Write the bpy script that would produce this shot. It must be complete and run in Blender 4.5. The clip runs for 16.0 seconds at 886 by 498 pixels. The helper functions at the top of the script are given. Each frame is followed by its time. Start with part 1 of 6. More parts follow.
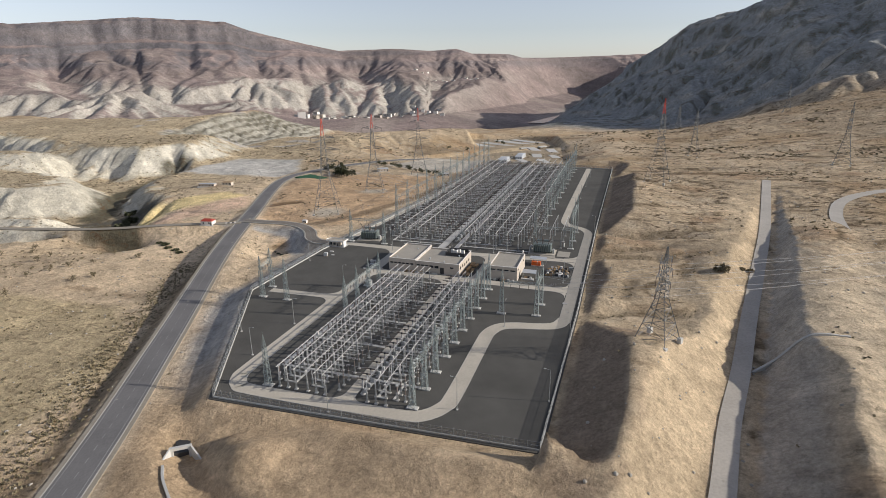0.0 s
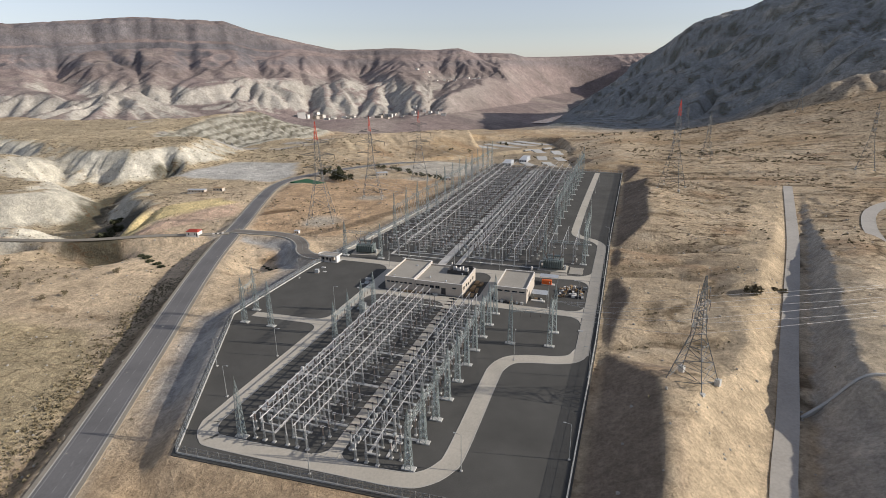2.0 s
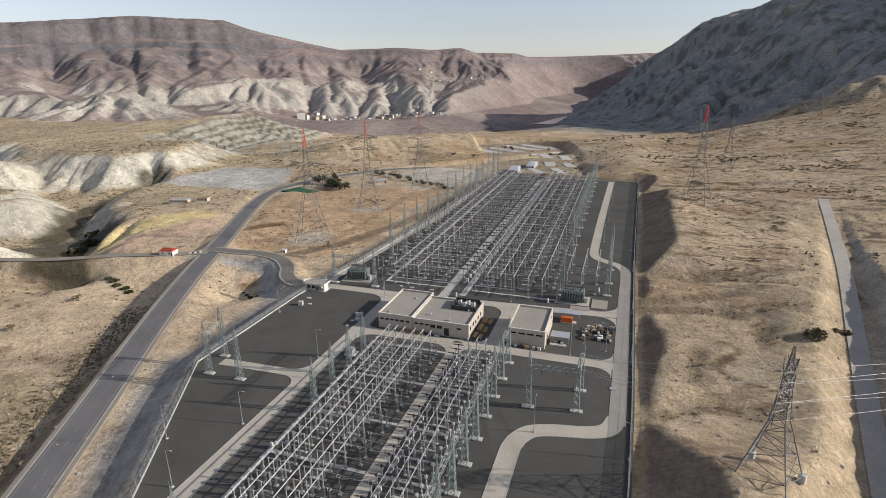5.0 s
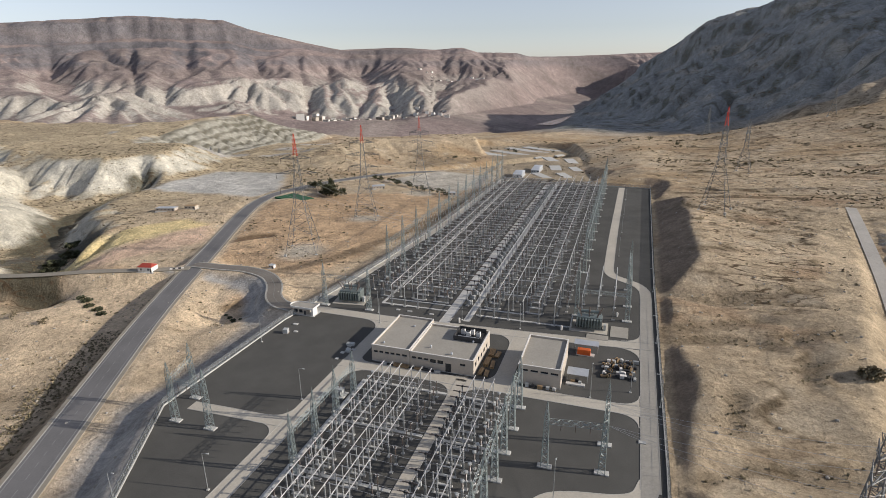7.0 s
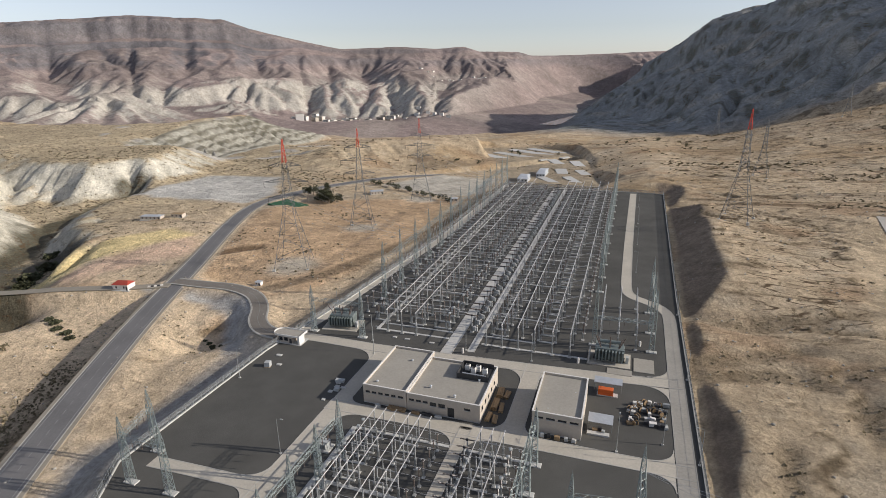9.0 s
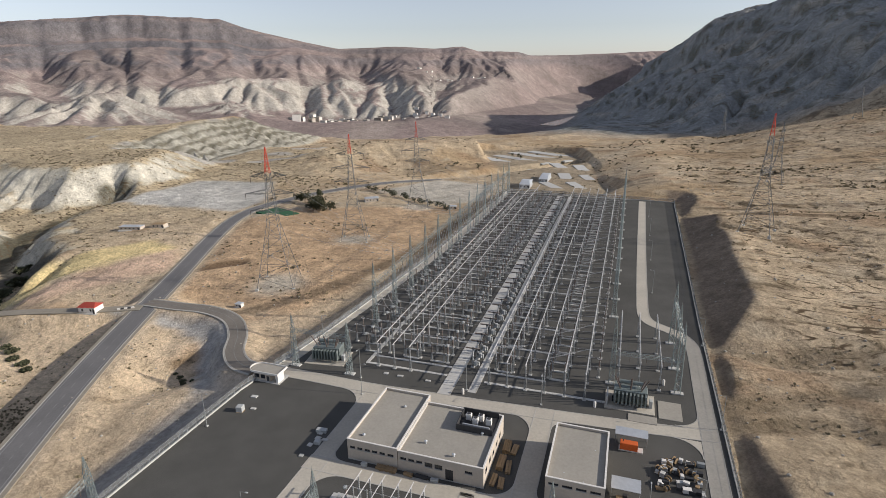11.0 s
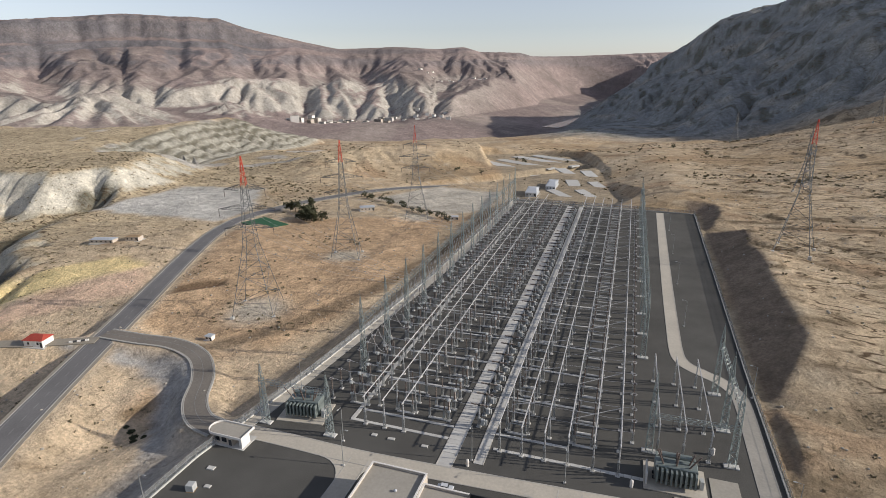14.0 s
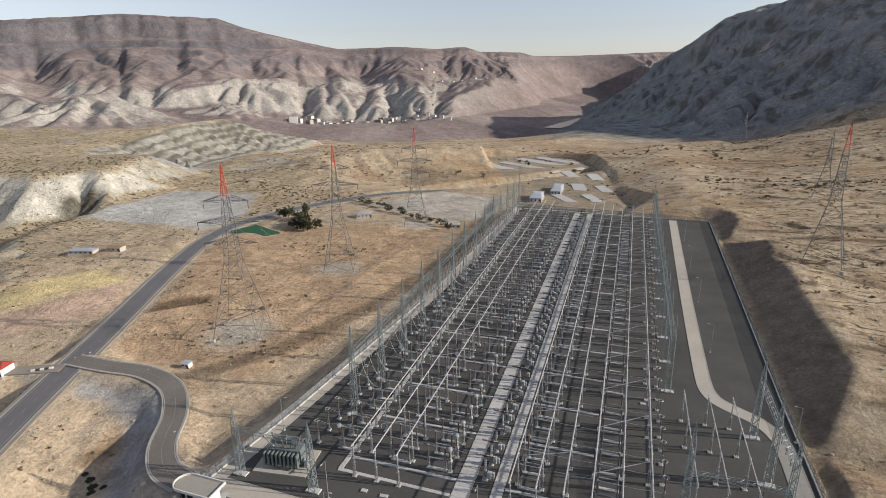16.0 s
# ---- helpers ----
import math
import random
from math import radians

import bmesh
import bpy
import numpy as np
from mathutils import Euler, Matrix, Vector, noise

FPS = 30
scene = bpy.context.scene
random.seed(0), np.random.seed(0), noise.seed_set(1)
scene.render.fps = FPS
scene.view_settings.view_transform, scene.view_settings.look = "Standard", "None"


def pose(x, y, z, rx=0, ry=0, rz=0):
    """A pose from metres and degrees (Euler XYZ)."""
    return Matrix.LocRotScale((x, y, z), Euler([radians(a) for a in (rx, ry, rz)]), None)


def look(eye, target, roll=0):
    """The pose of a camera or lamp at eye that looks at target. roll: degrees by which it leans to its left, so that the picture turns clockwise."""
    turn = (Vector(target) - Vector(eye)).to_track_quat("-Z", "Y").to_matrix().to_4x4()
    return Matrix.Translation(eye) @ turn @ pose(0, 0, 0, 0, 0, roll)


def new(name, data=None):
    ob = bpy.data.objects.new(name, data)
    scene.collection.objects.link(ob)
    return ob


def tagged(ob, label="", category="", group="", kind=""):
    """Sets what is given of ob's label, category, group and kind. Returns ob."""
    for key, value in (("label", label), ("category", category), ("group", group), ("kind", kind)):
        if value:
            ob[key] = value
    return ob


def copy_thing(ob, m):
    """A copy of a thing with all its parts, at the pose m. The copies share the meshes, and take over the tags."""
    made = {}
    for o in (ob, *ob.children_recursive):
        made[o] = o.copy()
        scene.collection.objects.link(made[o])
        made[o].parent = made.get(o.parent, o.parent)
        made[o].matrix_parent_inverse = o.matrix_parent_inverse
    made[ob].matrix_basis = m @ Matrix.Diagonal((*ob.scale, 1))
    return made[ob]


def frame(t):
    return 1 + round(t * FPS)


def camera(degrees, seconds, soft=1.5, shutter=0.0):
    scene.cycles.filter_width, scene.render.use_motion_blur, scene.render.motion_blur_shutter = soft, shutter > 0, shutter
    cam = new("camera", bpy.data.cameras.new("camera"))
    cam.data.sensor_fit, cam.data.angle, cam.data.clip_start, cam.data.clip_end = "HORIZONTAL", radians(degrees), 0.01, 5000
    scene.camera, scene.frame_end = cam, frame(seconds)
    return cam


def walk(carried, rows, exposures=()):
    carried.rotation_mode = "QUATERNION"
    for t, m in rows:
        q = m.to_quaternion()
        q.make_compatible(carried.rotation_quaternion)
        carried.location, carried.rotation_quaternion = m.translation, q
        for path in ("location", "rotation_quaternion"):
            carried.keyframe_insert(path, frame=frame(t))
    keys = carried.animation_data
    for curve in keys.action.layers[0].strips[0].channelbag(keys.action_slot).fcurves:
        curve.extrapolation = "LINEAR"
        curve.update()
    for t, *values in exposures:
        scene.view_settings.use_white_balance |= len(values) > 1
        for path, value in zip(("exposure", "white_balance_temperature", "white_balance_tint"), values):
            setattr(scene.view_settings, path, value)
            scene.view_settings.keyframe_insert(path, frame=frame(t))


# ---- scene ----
cam = camera(77.9, 16.0, soft=0.75)
PATH = [
    (0, (75.102, -254.837, 101.403), (74.509, -253.031, 100.784), -0.6),
    (0.5, (73.107, -248.415, 101.472), (72.51, -246.609, 100.851), -0.7),
    (1, (70.995, -241.895, 101.532), (70.398, -240.09, 100.911), -0.7),
    (1.5, (68.793, -235.326, 101.594), (68.195, -233.521, 100.973), -0.7),
    (2, (66.658, -228.63, 101.777), (66.059, -226.826, 101.156), -0.7),
    (2.5, (64.474, -221.971, 101.958), (63.874, -220.168, 101.337), -0.7),
    (3, (62.262, -215.335, 102.065), (61.661, -213.532, 101.444), -0.7),
    (3.5, (60.051, -208.829, 102.172), (59.449, -207.026, 101.551), -0.7),
    (4, (57.759, -202.566, 102.341), (57.157, -200.763, 101.72), -0.6),
    (6.5, (46.956, -170.595, 103.017), (46.348, -168.794, 102.395), -0.7),
    (7, (44.697, -163.964, 103.054), (44.088, -162.163, 102.432), -0.7),
    (7.5, (42.511, -157.581, 103.06), (41.9, -155.782, 102.437), -0.7),
    (8, (40.458, -151.172, 103.169), (39.847, -149.372, 102.546), -0.7),
    (8.5, (38.296, -144.873, 103.188), (37.683, -143.074, 102.565), -0.7),
    (9, (36.157, -138.373, 103.24), (35.543, -136.575, 102.616), -0.8),
    (11.5, (26.177, -106.907, 104.095), (25.567, -105.107, 103.47), -0.8),
    (12, (24.21, -101.082, 104.029), (23.599, -99.283, 103.404), -0.8),
    (12.5, (22.327, -95.464, 103.844), (21.715, -93.665, 103.22), -0.7),
    (13, (20.464, -90.003, 103.628), (19.853, -88.204, 103.005), -0.7),
    (13.5, (18.629, -84.577, 103.354), (18.018, -82.777, 102.731), -0.7),
    (14, (16.684, -78.943, 103.129), (16.072, -77.143, 102.507), -0.6),
    (14.5, (14.764, -73.324, 102.984), (14.15, -71.525, 102.362), -0.7),
    (15, (12.887, -67.663, 102.909), (12.273, -65.864, 102.287), -0.7),
    (15.5, (11.209, -62.401, 102.902), (10.593, -60.603, 102.28), -0.7),
    (16, (9.536, -57.212, 102.988), (8.921, -55.413, 102.366), -0.7),
]
walk(cam, [(t, look(eye, target, roll)) for t, eye, target, roll in PATH])

# ---- light ----
SUN_AZ, SUN_EL = radians(80), radians(22.5)
world = bpy.data.worlds.new("sky")
scene.world = world
world.use_nodes = True
wn = world.node_tree
sky = wn.nodes.new("ShaderNodeTexSky")
sky.sky_type, sky.sun_disc = "NISHITA", False
sky.sun_elevation, sky.sun_rotation = SUN_EL, SUN_AZ
sky.altitude, sky.air_density, sky.dust_density, sky.ozone_density = 600, 1.0, 0.6, 2.2
pale = wn.nodes.new("ShaderNodeHueSaturation")
pale.inputs["Saturation"].default_value = 0.52
wn.links.new(sky.outputs[0], pale.inputs["Color"])
haze = wn.nodes.new("ShaderNodeVectorMath")
haze.operation, haze.inputs[1].default_value = "MULTIPLY", (1.005, 0.985, 1.04)
wn.links.new(pale.outputs[0], haze.inputs[0])
wn.links.new(haze.outputs[0], wn.nodes["Background"].inputs[0])
wn.nodes["Background"].inputs[1].default_value = 0.127
sun_data = bpy.data.lights.new("sun", "SUN")
sun_data.energy, sun_data.angle, sun_data.color = 4.85, radians(0.6), (1.0, 0.925, 0.835)
sun = new("sun", sun_data)
to_sun = Vector((math.sin(SUN_AZ) * math.cos(SUN_EL), math.cos(SUN_AZ) * math.cos(SUN_EL), math.sin(SUN_EL)))
sun.matrix_world = look(to_sun * 500, (0, 0, 0))
scene.view_settings.exposure = 0.0


# ---- materials ----
def material(name, colour, rough=0.85, metal=0.0, grain=2.0, stain=0.15, amount=0.25, bump=0.0, island=0.0, obj=0.0, spec=0.3):
    """A surface with grain at one scale, stains at another, and relief."""
    m = bpy.data.materials.new(name)
    m.use_nodes = True
    nt = m.node_tree
    b = nt.nodes["Principled BSDF"]
    b.inputs["Roughness"].default_value, b.inputs["Metallic"].default_value = rough, metal
    b.inputs["Specular IOR Level"].default_value = spec
    geo = nt.nodes.new("ShaderNodeNewGeometry")
    fine, wide = nt.nodes.new("ShaderNodeTexNoise"), nt.nodes.new("ShaderNodeTexNoise")
    for n, s, d in ((fine, grain, 4), (wide, stain, 5)):
        n.inputs["Scale"].default_value, n.inputs["Detail"].default_value = s, d
        n.inputs["Roughness"].default_value = 0.65
        nt.links.new(geo.outputs["Position"], n.inputs["Vector"])
    add = nt.nodes.new("ShaderNodeMath")
    add.operation = "ADD"
    nt.links.new(fine.outputs[0], add.inputs[0])
    nt.links.new(wide.outputs[0], add.inputs[1])
    top = add
    for weight, source in ((island, geo.outputs["Random Per Island"]), (obj, None)):
        if weight:
            if source is None:
                source = nt.nodes.new("ShaderNodeObjectInfo").outputs["Random"]
            mad = nt.nodes.new("ShaderNodeMath")
            mad.operation = "MULTIPLY_ADD"
            nt.links.new(source, mad.inputs[0])
            mad.inputs[1].default_value = weight
            nt.links.new(top.outputs[0], mad.inputs[2])
            top = mad
    ramp = nt.nodes.new("ShaderNodeMapRange")
    ramp.inputs[1].default_value, ramp.inputs[2].default_value = 0.6, 1.4 + island + obj
    ramp.inputs[3].default_value, ramp.inputs[4].default_value = 1 - amount, 1 + amount
    nt.links.new(top.outputs[0], ramp.inputs[0])
    mix = nt.nodes.new("ShaderNodeVectorMath")
    mix.operation = "SCALE"
    mix.inputs[0].default_value = colour
    nt.links.new(ramp.outputs[0], mix.inputs["Scale"])
    nt.links.new(mix.outputs[0], b.inputs["Base Color"])
    if bump:
        bp = nt.nodes.new("ShaderNodeBump")
        bp.inputs["Distance"].default_value = bump
        nt.links.new(fine.outputs[0], bp.inputs["Height"])
        nt.links.new(bp.outputs[0], b.inputs["Normal"])
    return m


def soil_material(name):
    """Bare earth: colour from the mesh, some haze and shade included, with clods, tufts and eroded relief."""
    m = bpy.data.materials.new(name)
    m.use_nodes = True
    nt = m.node_tree
    b = nt.nodes["Principled BSDF"]
    b.inputs["Roughness"].default_value = 0.95
    b.inputs["Specular IOR Level"].default_value = 0.1
    geo = nt.nodes.new("ShaderNodeNewGeometry")
    col = nt.nodes.new("ShaderNodeVertexColor")
    col.layer_name = "soil"
    noises = []
    for s, d, r in ((0.7, 8, 0.78), (0.035, 6, 0.6), (0.006, 5, 0.6)):
        n = nt.nodes.new("ShaderNodeTexNoise")
        n.inputs["Scale"].default_value, n.inputs["Detail"].default_value, n.inputs["Roughness"].default_value = s, d, r
        nt.links.new(geo.outputs["Position"], n.inputs["Vector"])
        noises.append(n)
    mid = nt.nodes.new("ShaderNodeTexNoise")
    mid.inputs["Scale"].default_value, mid.inputs["Detail"].default_value, mid.inputs["Roughness"].default_value = 0.13, 6, 0.7
    nt.links.new(geo.outputs["Position"], mid.inputs["Vector"])
    tone = None
    for n, lo, hi in zip(noises + [mid], (0.64, 0.8, 0.86, 0.72), (1.36, 1.2, 1.14, 1.28)):
        mr = nt.nodes.new("ShaderNodeMapRange")
        mr.inputs[1].default_value, mr.inputs[2].default_value = 0.3, 0.7
        mr.inputs[3].default_value, mr.inputs[4].default_value = lo, hi
        nt.links.new(n.outputs[0], mr.inputs[0])
        if tone is None:
            tone = mr.outputs[0]
        else:
            mul = nt.nodes.new("ShaderNodeMath")
            mul.operation = "MULTIPLY"
            nt.links.new(tone, mul.inputs[0])
            nt.links.new(mr.outputs[0], mul.inputs[1])
            tone = mul.outputs[0]
    sc = nt.nodes.new("ShaderNodeVectorMath")
    sc.operation = "SCALE"
    nt.links.new(col.outputs[0], sc.inputs[0])
    nt.links.new(tone, sc.inputs["Scale"])
    # dry tufts
    tuft = nt.nodes.new("ShaderNodeTexNoise")
    tuft.inputs["Scale"].default_value, tuft.inputs["Detail"].default_value, tuft.inputs["Roughness"].default_value = 0.22, 8, 0.75
    nt.links.new(geo.outputs["Position"], tuft.inputs["Vector"])
    tr = nt.nodes.new("ShaderNodeMapRange")
    tr.inputs[1].default_value, tr.inputs[2].default_value = 0.555, 0.62
    tr.inputs[3].default_value, tr.inputs[4].default_value = 0.0, 1.0
    nt.links.new(tuft.outputs[0], tr.inputs[0])
    by = nt.nodes.new("ShaderNodeMath")
    by.operation = "MULTIPLY"
    nt.links.new(tr.outputs[0], by.inputs[0])
    nt.links.new(col.outputs["Alpha"], by.inputs[1])
    mx = nt.nodes.new("ShaderNodeMix")
    mx.data_type = "RGBA"
    nt.links.new(by.outputs[0], mx.inputs[0])
    nt.links.new(sc.outputs[0], mx.inputs[6])
    mx.inputs[7].default_value = (0.13, 0.1, 0.06, 1)
    # narrow ledges and scrub lines along the slopes
    squash = nt.nodes.new("ShaderNodeVectorMath")
    squash.operation, squash.inputs[1].default_value = "MULTIPLY", (0.010, 0.034, 0.02)
    nt.links.new(geo.outputs["Position"], squash.inputs[0])
    bands = nt.nodes.new("ShaderNodeTexNoise")
    bands.inputs["Scale"].default_value, bands.inputs["Detail"].default_value, bands.inputs["Roughness"].default_value = 1.0, 4, 0.5
    nt.links.new(squash.outputs[0], bands.inputs["Vector"])
    fold = nt.nodes.new("ShaderNodeMath")
    fold.operation, fold.inputs[1].default_value = "PINGPONG", 0.035
    nt.links.new(bands.outputs[0], fold.inputs[0])
    thin = nt.nodes.new("ShaderNodeMapRange")
    thin.inputs[1].default_value, thin.inputs[2].default_value = 0.003, 0.008
    thin.inputs[3].default_value, thin.inputs[4].default_value = 1.0, 0.0
    nt.links.new(fold.outputs[0], thin.inputs[0])
    gaps = nt.nodes.new("ShaderNodeMapRange")
    gaps.inputs[1].default_value, gaps.inputs[2].default_value = 0.42, 0.5
    nt.links.new(mid.outputs[0], gaps.inputs[0])
    share = nt.nodes.new("ShaderNodeMapRange")
    share.inputs[1].default_value, share.inputs[2].default_value = 0.45, 0.8
    nt.links.new(col.outputs["Alpha"], share.inputs[0])
    some = thin.outputs[0]
    for other in (gaps.outputs[0], share.outputs[0]):
        times = nt.nodes.new("ShaderNodeMath")
        times.operation = "MULTIPLY"
        nt.links.new(some, times.inputs[0])
        nt.links.new(other, times.inputs[1])
        some = times.outputs[0]
    ledge = nt.nodes.new("ShaderNodeMix")
    ledge.data_type = "RGBA"
    nt.links.new(some, ledge.inputs[0])
    nt.links.new(mx.outputs[2], ledge.inputs[6])
    ledge.inputs[7].default_value = (0.12, 0.085, 0.052, 1)
    nt.links.new(ledge.outputs[2], b.inputs["Base Color"])
    # relief: clods near, gullies far
    bp = nt.nodes.new("ShaderNodeBump")
    bp.inputs["Distance"].default_value = 1.0
    bp.inputs["Strength"].default_value = 0.8
    nt.links.new(noises[0].outputs[0], bp.inputs["Height"])
    bp2 = nt.nodes.new("ShaderNodeBump")
    bp2.inputs["Distance"].default_value = 4.0
    bp2.inputs["Strength"].default_value = 0.8
    nt.links.new(noises[1].outputs[0], bp2.inputs["Height"])
    nt.links.new(bp.outputs[0], bp2.inputs["Normal"])
    bp3 = nt.nodes.new("ShaderNodeBump")
    bp3.inputs["Distance"].default_value, bp3.inputs["Strength"].default_value = 1.5, 0.8
    nt.links.new(mid.outputs[0], bp3.inputs["Height"])
    nt.links.new(bp2.outputs[0], bp3.inputs["Normal"])
    nt.links.new(bp3.outputs[0], b.inputs["Normal"])
    return m


SOIL = soil_material("dry_soil")
GRAVEL = material("dark_gravel", (0.094, 0.091, 0.083), 0.95, grain=3.0, stain=0.05, amount=0.35, bump=0.05, spec=0.15)
CONCRETE = material("road_concrete", (0.47, 0.43, 0.36), 0.9, grain=1.2, stain=0.08, amount=0.18, bump=0.01)
KERB = material("kerb_concrete", (0.42, 0.4, 0.36), 0.9, grain=2, obj=0.5)
SLAB = material("pale_concrete", (0.5, 0.49, 0.46), 0.9, grain=2, amount=0.2, obj=0.6)
ASPHALT = material("asphalt", (0.165, 0.16, 0.158), 0.9, spec=0.1, grain=2, stain=0.06, amount=0.25)
TRACKROAD = material("pale_track", (0.42, 0.39, 0.345), 0.95, grain=1, stain=0.07, amount=0.2)
DUSTROAD = material("dusty_asphalt", (0.2, 0.18, 0.155), 0.95, spec=0.1, grain=1.5, stain=0.06, amount=0.3)
OLDROAD = material("worn_road", (0.28, 0.25, 0.2), 0.95, grain=1, stain=0.07, amount=0.2)
PAINT = material("road_paint", (0.25, 0.25, 0.245), 0.8, amount=0.3)
STEEL = material("galvanised_steel", (0.33, 0.34, 0.335), 0.55, 0.4, grain=1.5, amount=0.2, spec=0.5)
GREENSTEEL = material("dull_steel", (0.3, 0.34, 0.33), 0.55, 0.5, grain=1.5, amount=0.2, spec=0.5)
PYLONSTEEL = material("weathered_steel", (0.16, 0.165, 0.165), 0.6, 0.4, grain=1.5, amount=0.2, spec=0.4)
ALU = material("aluminium_tube", (0.57, 0.56, 0.545), 0.45, 0.4, grain=2, amount=0.12, spec=0.5)
PORCELAIN = material("grey_porcelain", (0.36, 0.36, 0.355), 0.35, grain=3, amount=0.2, spec=0.5)
BROWNCER = material("brown_porcelain", (0.12, 0.09, 0.075), 0.35, grain=3, amount=0.2, spec=0.5)
CASE = material("light_grey_case", (0.42, 0.43, 0.42), 0.5, grain=3, amount=0.12)
REDPAINT = material("red_steel", (0.55, 0.06, 0.03), 0.55, grain=2, amount=0.2)
WALL = material("beige_render", (0.5, 0.44, 0.37), 0.9, grain=1.5, stain=0.3, amount=0.12)
WHITEWALL = material("white_render", (0.72, 0.69, 0.64), 0.9, grain=1.5, stain=0.3, amount=0.1)
ROOF = material("roof_screed", (0.34, 0.315, 0.27), 0.95, grain=1.2, stain=0.12, amount=0.15)
GLASS = material("dark_glass", (0.02, 0.025, 0.03), 0.12, grain=1, amount=0.1, spec=0.6)
DARK = material("dark_metal", (0.06, 0.06, 0.062), 0.6, 0.3, grain=2, amount=0.2)
REDROOF = material("red_tiles", (0.35, 0.06, 0.04), 0.7, grain=3, amount=0.25)
ORANGE = material("orange_paint", (0.65, 0.13, 0.03), 0.6, grain=2, amount=0.2)
TRAFO = material("transformer_green_grey", (0.19, 0.22, 0.21), 0.5, 0.2, grain=2, amount=0.2)
TIMBER = material("weathered_timber", (0.3, 0.21, 0.12), 0.9, grain=4, amount=0.3, obj=0.6)
LEAF = material("dusty_leaves", (0.075, 0.078, 0.042), 0.85, grain=0.8, amount=0.45, island=0.8)
SCRUB = material("dry_scrub", (0.2, 0.165, 0.1), 0.95, grain=0.8, amount=0.45, island=0.8)
BARK = material("bark", (0.12, 0.09, 0.06), 0.95, grain=3)
WATER = material("river_water", (0.25, 0.3, 0.3), 0.15, grain=0.02, amount=0.1, spec=0.5)
TURF = material("sports_turf", (0.03, 0.1, 0.05), 0.95, grain=1, amount=0.2)
BLUE = material("blue_sheet", (0.1, 0.25, 0.5), 0.6)
SHEET = material("pale_sheet_metal", (0.5, 0.52, 0.54), 0.5, 0.3, grain=1, amount=0.15)
CARPAINT = material("white_car_paint", (0.6, 0.62, 0.64), 0.3, 0.1, spec=0.5)
STONEWORK = material("piled_stone", (0.38, 0.35, 0.3), 0.95, grain=2, amount=0.3, island=0.6)


